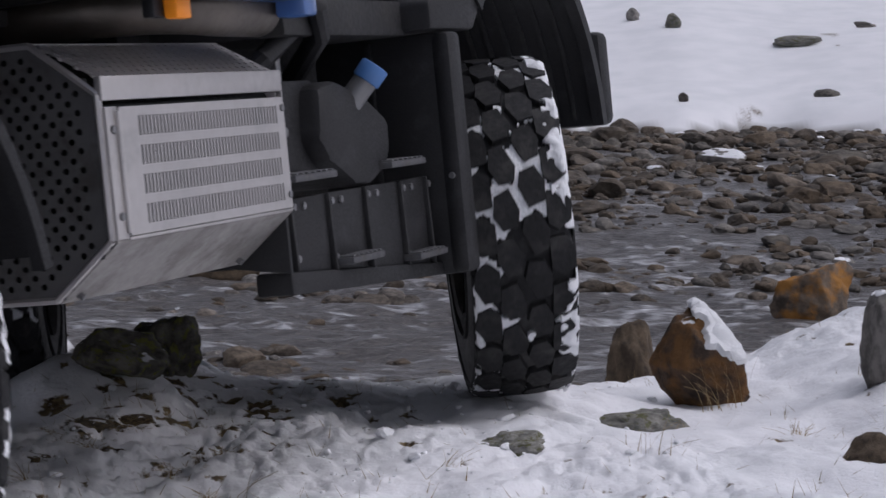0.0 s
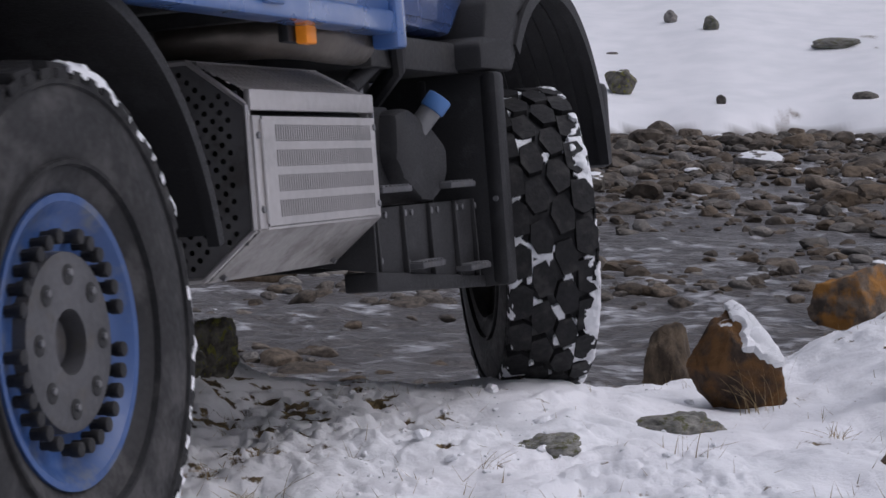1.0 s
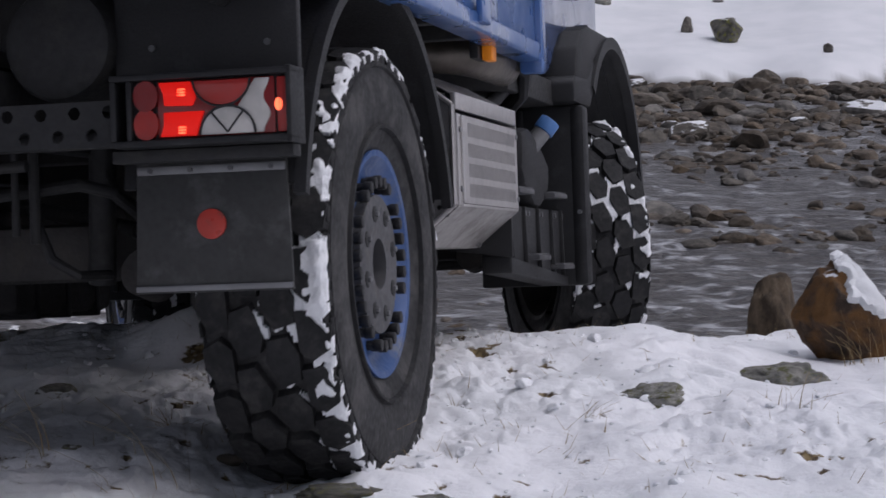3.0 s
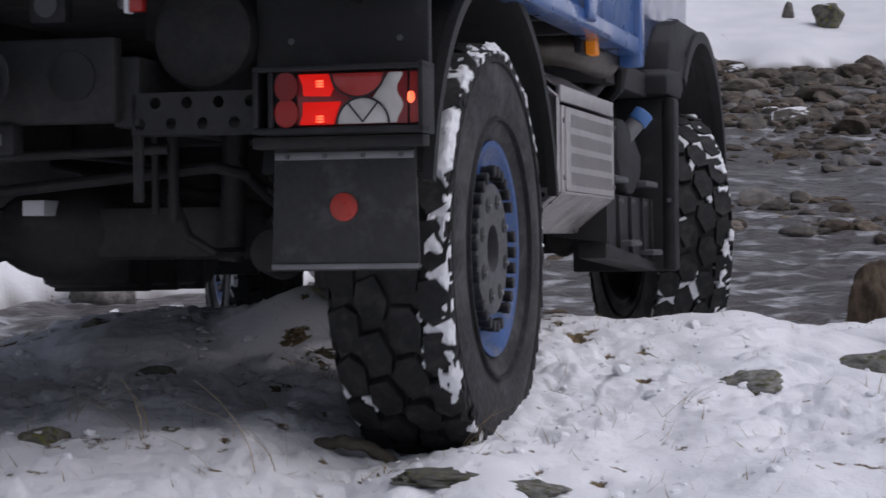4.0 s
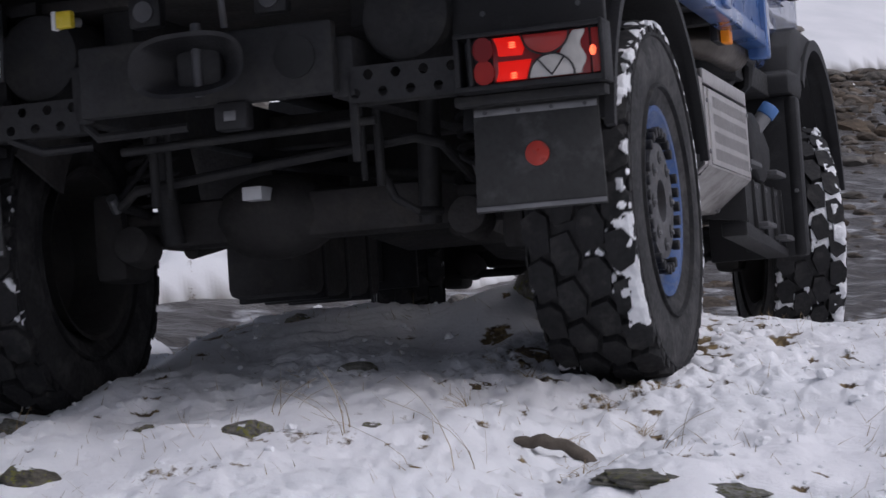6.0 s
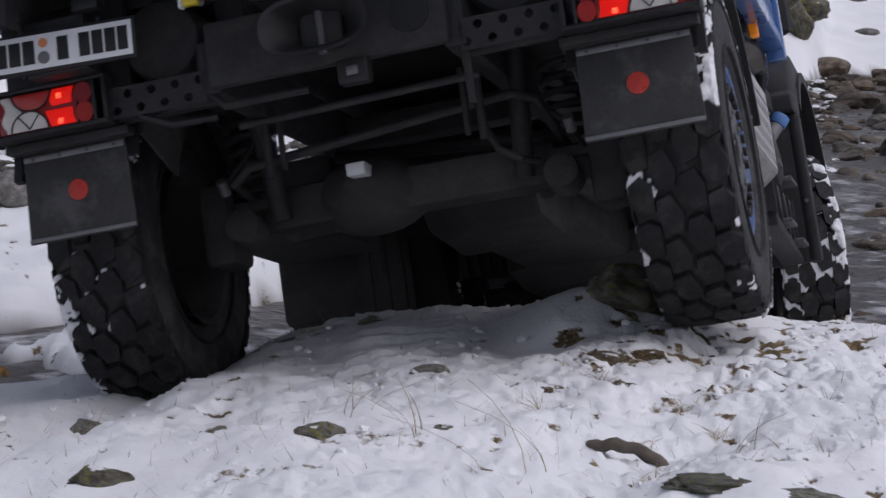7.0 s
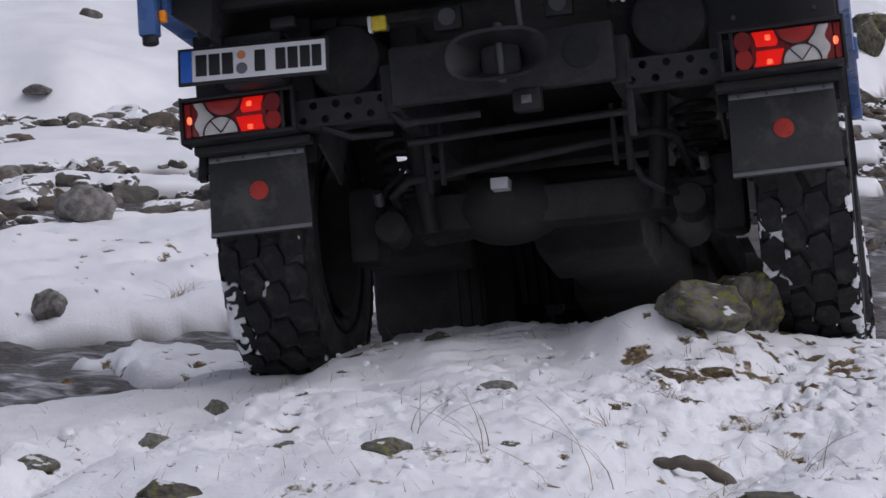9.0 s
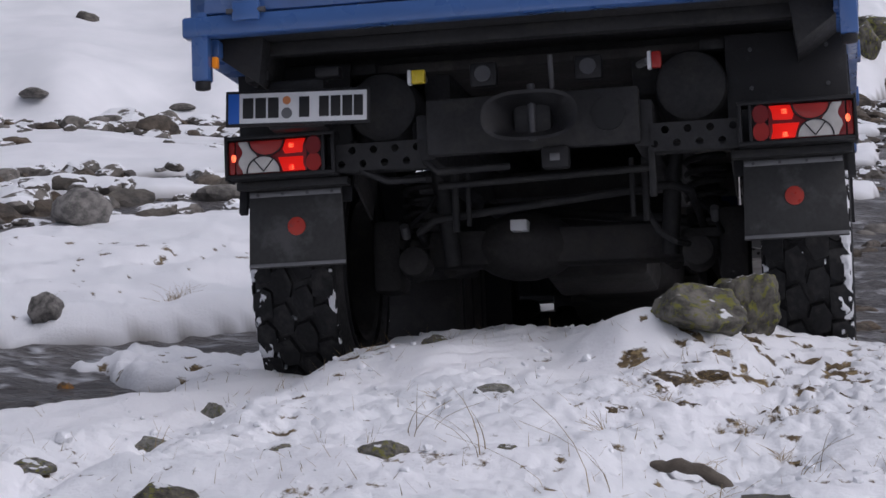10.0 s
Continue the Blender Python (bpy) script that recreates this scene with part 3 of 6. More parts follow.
# ---- stones ----
def rock_mesh(name, seed, mat, sub=4, rough=0.22, cuts=9):
    """A broken stone of unit size: facets cut by random planes, then worn by noise. It sits on z = 0."""
    rng = random.Random(seed)
    bm = bmesh.new()
    bmesh.ops.create_icosphere(bm, subdivisions=sub, radius=1)
    planes = []
    for _ in range(cuts):
        n = Vector((rng.gauss(0, 1), rng.gauss(0, 1), rng.gauss(0, 0.8))).normalized()
        planes.append((n, rng.uniform(0.55, 0.9)))
    off = Vector((rng.uniform(-50, 50), rng.uniform(-50, 50), rng.uniform(-50, 50)))
    for v in bm.verts:
        d = v.co.normalized()
        r = 1.0
        for n, c in planes:
            k = d.dot(n)
            if k > 0.05:
                r = min(r, c / k)
        r *= 1 + rough * (0.6 * noise.noise(d * 1.4 + off) + 0.35 * noise.noise(d * 3.7 + off) + 0.16 * noise.noise(d * 9 + off))
        v.co = d * r
    lo = [min(v.co[k] for v in bm.verts) for k in range(3)]
    hi = [max(v.co[k] for v in bm.verts) for k in range(3)]
    for v in bm.verts:
        v.co = Vector(((v.co.x - (lo[0] + hi[0]) / 2) / (hi[0] - lo[0]), (v.co.y - (lo[1] + hi[1]) / 2) / (hi[1] - lo[1]), (v.co.z - lo[2]) / (hi[2] - lo[2])))
    return mesh_of(name, bm, mat, True, 50)


def place_rock(name, mesh, x, y, w, h, turn, label, category="stone", depth=None, sink=0.22, tilt=(0, 0), group="", base=None):
    z = float(land_z(x, y)) if base is None else base
    full = h / (1 - sink)
    ob = new(name, mesh)
    ob.matrix_world = pose(x, y, z - full * sink - 0.01, tilt[0], tilt[1], turn) @ Matrix.Diagonal((w, depth or w * 0.8, full, 1))
    return tagged(settled(ob), label, category, group)


def boulder_peak():
    """A stone with a steep, off-centre peak and broad split faces."""
    me = rock_mesh("boulder", 101, ROCK_RUST, 5, 0.2, 14)
    for v in me.vertices:
        k = max(v.co.z, 0.0)
        v.co.x = v.co.x * (1 - 0.55 * k ** 1.3) - 0.06 * k
        v.co.y = v.co.y * (1 - 0.45 * k)
    return me


def snow_cap(rock, chosen):
    """A thin pillow of snow on the chosen faces of a stone."""
    bm = bmesh.new()
    bm.from_mesh(rock.data)
    bm.normal_update()
    bmesh.ops.delete(bm, geom=[f for f in bm.faces if not chosen(f.calc_center_median() + 0.08 * Vector((noise.noise(f.calc_center_median() * 9), noise.noise(f.calc_center_median() * 9 + Vector((7, 7, 7))), 0)), f.normal)], context="FACES")
    rim = {v for e in bm.edges if e.is_boundary for v in e.verts}
    for v in bm.verts:
        v.co += v.normal * (-0.01 if v in rim else 0.05)
    me = mesh_of("snow_cap", bm, PACKED, True, 60)
    cap = new("snow_cap", me)
    cap.parent = rock
    tagged(cap, "white cap of snow")


def key_stones():
    R = rock_mesh
    peak = place_rock("boulder", boulder_peak(), 0.87, 6.20, 0.40, 0.36, 12, "pointed rust-brown boulder with a snow cap on the bank", "boulder", sink=0.12)
    snow_cap(peak, lambda c, n: c.z > 0.5 and c.x > -0.02 and n.z > 0.05 and c.y < 0.3)
    place_rock("boulder", R("boulder", 102, ROCK_BROWN, 5), 0.80, 7.55, 0.30, 0.42, 40, "grey-brown boulder at the stream's edge", "boulder", sink=0.2)
    place_rock("boulder", R("boulder", 103, ROCK_OCHRE, 5), 2.62, 13.1, 0.66, 0.46, 20, "rounded ochre boulder standing in the stream", "boulder", base=-0.86, sink=0.3)
    place_rock("flat_stone", R("flat_stone", 104, ROCK_LICHEN, 5, 0.4, 16), 0.20, 5.04, 0.21, 0.06, 15, "flat grey stone with lichen, half in the snow", sink=0.35)
    place_rock("stone_slab", R("stone_slab", 105, ROCK_LICHEN, 5, 0.4, 16), 0.66, 5.72, 0.32, 0.085, -8, "low grey-green slab lying in the snow", sink=0.5)
    place_rock("boulder", R("boulder", 106, ROCK_SNOWY, 5), 1.42, 5.86, 0.20, 0.30, 70, "dark snow-capped boulder on the bank", "boulder", sink=0.15)
    place_rock("stone", R("stone", 107, ROCK_BROWN), 1.19, 5.02, 0.20, 0.10, 25, "brown stone half buried in snow", sink=0.35)
    place_rock("stone_slab", R("stone_slab", 108, ROCK_GREY), 2.02, 8.6, 0.26, 0.05, 10, "low grey slab in the snow of the bank", sink=0.5)
    place_rock("boulder", R("boulder", 118, ROCK_MOSS, 5, 0.3, 16), -1.07, 5.94, 0.33, 0.16, 20, "mossy grey boulder with yellow-green lichen on the bank", "boulder", sink=0.3)
    place_rock("boulder", R("boulder", 119, ROCK_MOSS, 5, 0.3, 14), -0.94, 6.18, 0.27, 0.21, 75, "rounded mossy boulder dusted with snow beside the wheel rut", "boulder", sink=0.25)
    place_rock("boulder", R("boulder", 112, ROCK_BROWN, 5), -1.85, 15.0, 0.70, 0.38, 10, "brown boulder in the stream", "boulder", base=-0.83, sink=0.3)
    place_rock("boulder", R("boulder", 113, ROCK_GREY, 4), -3.55, 10.7, 0.44, 0.26, 0, "grey boulder at the snow bar's edge", "boulder", base=-0.86, sink=0.3)
    arc = bmesh.new()
    tube([(0.15 * q - 0.01, 0.02 * math.sin(3 * q), 0.066 * (1 - abs(q + 0.2) ** 1.8) - 0.004 + 0.004 * math.sin(17 * q)) for q in (k / 12 - 1 for k in range(25))], 0.015, 10, arc)
    for v in arc.verts:
        v.co.z += 0.004 * noise.noise(v.co * 30)
        v.co.y *= 1.5
    curved = new("curved_stone", mesh_of("curved_stone", arc, ROCK_WET, True, 60))
    curved.matrix_world = pose(-0.80, 4.44, float(land_z(-0.80, 4.44)) - 0.018, 0, 6, -20)
    tagged(settled(curved), "dark curved stone rising from the snow", "stone")
    place_rock("stone_slab", R("stone_slab", 115, ROCK_LICHEN, 5, 0.4, 16), -0.54, 4.10, 0.26, 0.028, 8, "wide grey-green slab half under snow", sink=0.55, depth=0.15)
    place_rock("stone_slab", R("stone_slab", 117, ROCK_LICHEN, 5, 0.4, 16), -0.35, 4.06, 0.22, 0.024, -12, "low grey-green slab half under snow", sink=0.55, depth=0.12)
    for k, (x, y, w, h, m, lab) in enumerate((
            (-1.56, 4.22, 0.12, 0.06, ROCK_MOSS, "small mossy stone in the snow"),
            (-1.25, 4.26, 0.06, 0.028, ROCK_MOSS, "tiny mossy stone in the snow"),
            (-1.95, 4.47, 0.17, 0.045, ROCK_MOSS, "low mossy stone in the snow"),
            (-2.64, 5.04, 0.15, 0.05, ROCK_LICHEN, "small lichen-grey stone in the snow"),
            (-2.77, 4.56, 0.13, 0.045, ROCK_MOSS, "flat mossy stone in the snow"),
            (-2.04, 3.96, 0.17, 0.07, ROCK_MOSS, "dark mossy stone in the snow"),
            (-2.66, 5.54, 0.08, 0.075, ROCK_LICHEN, "small upright stone in the snow"),
            (-1.56, 5.18, 0.14, 0.04, ROCK_LICHEN, "flat grey stone in trodden snow"),
            (-2.1, 6.25, 0.15, 0.05, ROCK_MOSS, "mossy stone on the crest of the bank"),
            (-1.06, 5.34, 0.15, 0.05, ROCK_EARTH, "lump of frozen brown earth"),
            (-0.94, 5.45, 0.10, 0.035, ROCK_EARTH, "low lump of frozen brown earth"),
            (-1.14, 4.99, 0.09, 0.025, ROCK_EARTH, "small lump of frozen brown earth"),
            (-5.44, 9.18, 0.20, 0.13, ROCK_GREY, "grey stone on the snow bar"),
            (-4.72, 8.12, 0.14, 0.16, ROCK_OCHRE, "ochre stone at the channel's edge"),
            (-3.95, 9.0, 0.30, 0.16, ROCK_OCHRE, "brown stone at the channel's edge"))):
        place_rock("stone", R("stone", 130 + k, m, 4), x, y, w * 1.1, h * (0.72 if k < 12 else 1), 37 * k, lab, sink=0.45)
    for k, (x, y, w, h, m, lab) in enumerate((
            (7.95, 41.9, 1.2, 0.2, ROCK_LICHEN, "low stone on the snowy hillside"),
            (4.53, 44.6, 0.40, 0.30, ROCK_GREY, "grey stone on the snowy hillside"),
            # stone shape added where a shrub-like tuft stands
            (5.29, 43.2, 0.46, 0.34, ROCK_LICHEN, "grey stone in place of a shrub-like tuft on the hillside"),
            (2.82, 37.9, 0.75, 0.48, ROCK_MOSS, "mossy boulder at the foot of the hillside"),
            (2.09, 38.6, 0.30, 0.34, ROCK_GREY, "small grey stone on the hillside"),
            (4.72, 36.5, 0.26, 0.18, ROCK_GREY, "small stone at the foot of the hillside"),
            (-13.3, 22.4, 0.6, 0.12, ROCK_GREY, "low stone in the snow beyond the stream"),
            (-11.7, 23.6, 0.36, 0.1, ROCK_GREY, "flat stone in the snow beyond the stream"),
            (-15.2, 30.0, 0.55, 0.25, ROCK_LICHEN, "grey stone on the snowy slope"),
            (-2.97, 32.8, 0.62, 0.62, ROCK_MOSS, "mossy boulder on the far bank"),
            (-3.0, 34.0, 1.0, 0.4, ROCK_MOSS, "broad mossy boulder on the far bank"),
            (-2.44, 32.7, 0.8, 0.5, ROCK_BROWN, "brown boulder on the far bank"),
            (-7.31, 12.9, 0.52, 0.30, ROCK_GREY, "grey boulder behind the snow bar"))):
        place_rock("hillside_stone", R("hillside_stone", 160 + k, m, 4), x, y, w, h, 51 * k, lab, sink=0.25)


key_stones()


def slope_stones():
    """Stones that show through the snow of the far slope."""
    rng = random.Random(23)
    kinds = [rock_mesh("slope_stone", 500 + k, (ROCK_GREY, ROCK_SNOWY, ROCK_LICHEN)[k % 3], 3) for k in range(6)]
    for _ in range(42):
        b = radians(rng.uniform(-36, 17))
        e = rng.expovariate(1 / 9.0) + 1.0
        x, y = math.sin(b), math.cos(b)
        d = float(far_edge(30 * x, 30 * y)) + e
        w = rng.uniform(0.15, 0.6)
        place_rock("slope_stone", rng.choice(kinds), d * x, d * y, w, w * rng.uniform(0.15, 0.45), rng.uniform(0, 360), "grey stone showing through the snow of the slope", "stone", sink=0.4, group="stones on the slope")


slope_stones()


def stream_stones():
    """Stones in and along the stream: the nearest as things, the rest as one mass."""
    rng = random.Random(7)
    kinds = [rock_mesh("stream_stone", 200 + k, (ROCK_WET, ROCK_BROWN, ROCK_GREY, ROCK_WET)[k % 4], 3) for k in range(10)]
    capped = [rock_mesh("stream_stone", 220 + k, ROCK_SNOWY, 3) for k in range(4)]
    spots = []
    while len(spots) < 5200:
        b, u = radians(rng.uniform(-37, 19)), rng.random()
        d = 9.6 + (50 - 9.6) * u ** 1.15
        x, y = d * math.sin(b), d * math.cos(b)
        edge = float(far_edge(x, y))
        if d > edge - 0.6:
            continue
        wz, lz = float(water_z(x, y)), float(land_z(x, y))
        if lz > wz + 0.10 and d < edge - 2:
            continue
        band = 0.25 + 0.35 * float(step(11, 22, d)) + 0.9 * float(fbm(x * 0.45, y, 3.2, 2, 81)) + 0.5 * float(step(edge - 9, edge - 2, d)) - 0.22 * float(step(-12, -20, math.degrees(b))) - 0.38 * float(step(15, 11, d))
        if rng.random() > band:
            continue
        spots.append((d, x, y, max(wz, lz), b))
    spots.sort()
    for k, (d, x, y, z, b) in enumerate(spots):
        w = min(1.0, (0.05 + 0.0048 * d) * math.exp(rng.gauss(0, 0.5)))
        w = w * (1.5 if b < radians(-15) else 1.0)
        h = w * rng.uniform(0.32, 0.62)
        snowy = rng.random() < (0.75 if b < radians(-15) else 0.4 if b < radians(-4) and d > 18 else 0.03)
        me = rng.choice(capped if snowy else kinds)
        m = pose(x, y, z - 0.35 * h, rng.uniform(-12, 12), rng.uniform(-12, 12), rng.uniform(0, 360)) @ Matrix.Diagonal((w, w * rng.uniform(0.6, 0.9), h, 1))
        if k < 290:
            ob = new("stream_stone", me)
            ob.matrix_world = m
            settled(ob)
            tagged(ob, "snow-capped stone in the stream" if snowy else "wet brown-grey stone in the stream", "stone", "stones in the stream")
        else:
            rest.setdefault(me.name, (me, []))[1].append(Matrix.Translation(VIEW_STRETCH @ m.translation - m.translation) @ m)


rest = {}
stream_stones()


def join_rest():
    for me, mats in rest.values():
        n = len(me.vertices)
        co = np.empty(n * 3)
        me.vertices.foreach_get("co", co)
        co = np.c_[co.reshape(n, 3), np.ones(n)]
        faces = np.array([p.vertices[:] for p in me.polygons])
        allco = np.concatenate([co @ np.array(m).T for m in mats])[:, :3]
        allf = np.concatenate([faces + k * n for k in range(len(mats))])
        big = bpy.data.meshes.new("far_stream_stones")
        big.from_pydata(allco, [], allf.tolist())
        big.materials.append(me.materials[0])
        tagged(new("far_stream_stones", big), "many wet stones strewn through the stream bed", "stones", kind="stuff")


join_rest()
# ---- the truck; its space: x to its right, y ahead, z up, origin below the rear axle ----
HUB_Z, WHEELBASE, TRACK, FRONT_TRACK, TYRE_R = 0.735, 3.84, 0.94, 0.925, 0.55


def tread_blocks(seed):
    """Lugs in four staggered rows, with chamfered, uneven outlines."""
    rng = random.Random(seed)
    bm = bmesh.new()
    n = 24
    pitch = 2 * math.pi / n
    shapes = {0: ((-0.40, -0.5), (0.30, -0.5), (0.47, -0.1), (0.30, 0.42), (-0.14, 0.5), (-0.47, 0.12)),
              1: ((-0.34, -0.44), (0.12, -0.5), (0.46, -0.20), (0.40, 0.36), (0.04, 0.5), (-0.46, 0.14))}
    rows = ((-0.134, 0.092, 0, 0.0, -1), (-0.045, 0.096, 1, 0.46, 1), (0.045, 0.096, 1, 0.0, -1), (0.134, 0.092, 0, 0.52, 1))
    for xc, width, kind, off, flip in rows:
        for k in range(n):
            a0 = (k + off) * pitch
            base, top = [], []
            for u, v in shapes[kind]:
                u, v = u * flip + rng.uniform(-0.035, 0.035), v * flip + rng.uniform(-0.035, 0.035)
                for ring, rr, sc in ((base, 0.522, 1.03), (top, TYRE_R, 0.96)):
                    x = xc + v * width * sc
                    crown = rr - 0.25 * x * x
                    if abs(x) > 0.165:
                        crown -= (abs(x) - 0.165) * 0.8
                    a = a0 + u * pitch * sc * 0.98
                    ring.append(bm.verts.new((x, crown * math.cos(a), crown * math.sin(a))))
            bm.faces.new(top)
            for j in range(6):
                bm.faces.new((base[j], base[(j + 1) % 6], top[(j + 1) % 6], top[j]))
    bmesh.ops.recalc_face_normals(bm, faces=bm.faces[:])
    return bm


def snow_in_tread(seed, level, side):
    """Snow packed into parts of the grooves."""
    bm = bmesh.new()
    na, nx = 640, 56
    grid = {}

    def keep(i, j):
        a, x = 2 * math.pi * i / na, -0.178 + 0.356 * (j + 0.5) / nx
        p = Vector((0.55 * math.cos(a), 0.55 * math.sin(a), x))
        big = noise.noise(p * 3.6 + Vector((seed, 0, 0)))
        small = noise.noise(p * 13 + Vector((0, seed, 0))) + 0.7 * noise.noise(p * 34 + Vector((seed, seed, 0)))
        edge = 0.43 * min(max((x * side - 0.105) / 0.05, 0), 1) + (0.15 if x * side < -0.15 else 0.0)
        return big * 0.85 + small * 0.6 + edge > 0.52 - level

    def vert(i, j):
        i %= na
        if (i, j) not in grid:
            a, x = 2 * math.pi * i / na, -0.178 + 0.356 * j / nx
            r = 0.541 - 0.25 * x * x + 0.006 * noise.noise(Vector((i * 0.15, j * 0.12, seed)))
            if x * side > 0.11:
                r += 0.022 * max(0.0, noise.noise(Vector((i * 0.06, j * 0.08, seed + 3.5))) + 0.5 * noise.noise(Vector((i * 0.2, j * 0.2, seed))) + 0.2)
            if abs(x) > 0.165:
                r -= (abs(x) - 0.165) * 0.8
            grid[i, j] = bm.verts.new((x, r * math.cos(a), r * math.sin(a)))
        return grid[i, j]

    for i in range(na):
        for j in range(nx):
            if keep(i, j):
                bm.faces.new((vert(i, j), vert(i + 1, j), vert(i + 1, j + 1), vert(i, j + 1)))
    ring = [e for e in bm.edges if e.is_boundary]
    out = bmesh.ops.extrude_edge_only(bm, edges=ring)["geom"]
    for g in out:
        if isinstance(g, bmesh.types.BMVert):
            g.co.y *= 0.972
            g.co.z *= 0.972
    bmesh.ops.recalc_face_normals(bm, faces=bm.faces[:])
    return bm


def narrowed(bm, s):
    """Narrows the tyre by a tenth to fit the camera's view, its outer wall kept in place."""
    bm.transform(Matrix.Translation((s * 0.018, 0, 0)) @ Matrix.Diagonal((0.9, 1, 1, 1)))
    return bm


def build_wheel(name, parent, seed, level, side):
    """One wheel round its own x axis; the outer face looks to +x for side 1, to -x for side -1."""
    wheel = new(name)
    wheel.parent = parent
    s = side
    prof = [(-0.120, 0.262), (-0.150, 0.285), (-0.172, 0.335), (-0.184, 0.395), (-0.181, 0.45), (-0.174, 0.49), (-0.166, 0.515), (-0.15, 0.522),
            (0.0, 0.527), (0.15, 0.522), (0.166, 0.515), (0.174, 0.49), (0.181, 0.45), (0.184, 0.395), (0.172, 0.335), (0.150, 0.285), (0.120, 0.262)]
    tyre = part("tyre", narrowed(lathe(prof, 96), s), SIDEWALL, wheel, "chunky black off-road tyre")
    part("tread", narrowed(tread_blocks(seed), s), RUBBER, tyre)
    ribs = bmesh.new()
    for r in (0.345, 0.50):
        for q in (-1, 1):
            lathe([(q * 0.172, r - 0.008), (q * 0.187 if r < 0.4 else q * 0.181, r - 0.004), (q * 0.187 if r < 0.4 else q * 0.181, r + 0.004), (q * 0.172, r + 0.008)], 96, ribs)
    n_lug = 50
    for k in range(n_lug):
        a = 2 * math.pi * (k + 0.5) / n_lug
        for q in (-1, 1):
            box(-0.004 + q * 0.175, 0.004 + q * 0.175, -0.019, 0.019, 0.497, 0.526, 0.003, ribs, Matrix.Rotation(a, 4, "X"))
    part("sidewall_ribs", narrowed(ribs, s), RUBBER, tyre)
    tagged(part("packed_snow", narrowed(snow_in_tread(seed, level, side), s), PACKED, tyre, "white snow packed in the grooves"), kind="stuff")
    rim = part("rim", lathe([(s * 0.10, 0.255), (s * 0.130, 0.262), (s * 0.146, 0.268), (s * 0.152, 0.287), (s * 0.162, 0.287), (s * 0.160, 0.272),
                             (s * 0.150, 0.262), (s * 0.138, 0.248), (s * 0.132, 0.238), (s * 0.130, 0.20), (s * 0.125, 0.12)], 72), RIM_BLUE, wheel, "blue steel rim")
    part("rim_barrel", lathe([(s * -0.15, 0.285), (s * -0.142, 0.268), (s * -0.11, 0.25), (s * 0.04, 0.242), (s * 0.09, 0.20), (s * 0.09, 0.05)], 64), UNDER, wheel)
    for k in range(30):
        if k % 7 == 6:
            continue
        a = 2 * math.pi * k / 30
        c, d = 0.207 * math.cos(a), 0.207 * math.sin(a)
        b = rod((s * 0.126, c, d), (s * 0.148, c, d), 0.0125, 8, bev=0.002)
        rod((s * 0.148, c, d), (s * 0.170, c, d), 0.0155, 10, bm=b, bev=0.002)
        part("bolt", b, PLASTIC, rim)
    hub = bmesh.new()
    seg, holes = 64, 8
    rings = [(0.064, 0.158), (0.100, 0.160), (0.158, 0.160), (0.174, 0.156), (0.178, 0.115)]
    lathe([(s * 0.09, 0.064)] + [(s * x, r) for r, x in rings], seg, hub)
    part("hub_plate", hub, DARK_METAL, wheel, "dark metal hub plate")
    for k in range(holes):
        a = 2 * math.pi * (k + 0.5) / holes
        c, d = 0.130 * math.cos(a), 0.130 * math.sin(a)
        # raised black disc, its colour standing in for a shaded hole
        nut = rod((s * 0.156, c, d), (s * 0.1625, c, d), 0.021, 16, bev=0.002)
        part("hub_recess", nut, INK_AND_SHADE, wheel)
        part("wheel_nut", rod((s * 0.156, c - 0.004, d), (s * 0.170, c - 0.004, d), 0.008, 6, bev=0.002), GREY_METAL, wheel)
    part("hub_cap", rod((s * 0.07, 0, 0), (s * 0.125, 0, 0), 0.05, 24, bev=0.008), DARK_METAL, wheel)
    return wheel


def holed_panel(p, u, v, nu, nv, r, thick, margin=0.5, stagger=True, inside=None):
    """A sheet from corner p along u and v, pierced by round holes (real openings)."""
    bm = bmesh.new()
    p, u, v = Vector(p), Vector(u), Vector(v)
    cu, cv = u / nu, v / nv
    n = u.cross(v).normalized() * thick
    for i in range(nu):
        for j in range(nv):
            corners = [p + cu * (i + a) + cv * (j + b) for a, b in ((0, 0), (0.5, 0), (1, 0), (1, 0.5), (1, 1), (0.5, 1), (0, 1), (0, 0.5))]
            mid = p + cu * (i + 0.5) + cv * (j + 0.5)
            solid = (stagger and (i + j) % 2) or (inside and not inside((i + 0.5) / nu, (j + 0.5) / nv))
            if solid:
                bm.faces.new([bm.verts.new(corners[k]) for k in (0, 2, 4, 6)])
                continue
            ring = [mid + r * ((c - mid).normalized()) for c in corners]
            vo, vi, vd = [bm.verts.new(c) for c in corners], [bm.verts.new(c) for c in ring], [bm.verts.new(c - n) for c in ring]
            for k in range(8):
                q = (k + 1) % 8
                bm.faces.new((vo[k], vo[q], vi[q], vi[k]))
                bm.faces.new((vi[k], vi[q], vd[q], vd[k]))
    bmesh.ops.remove_doubles(bm, verts=bm.verts[:], dist=0.0004)
    return bm


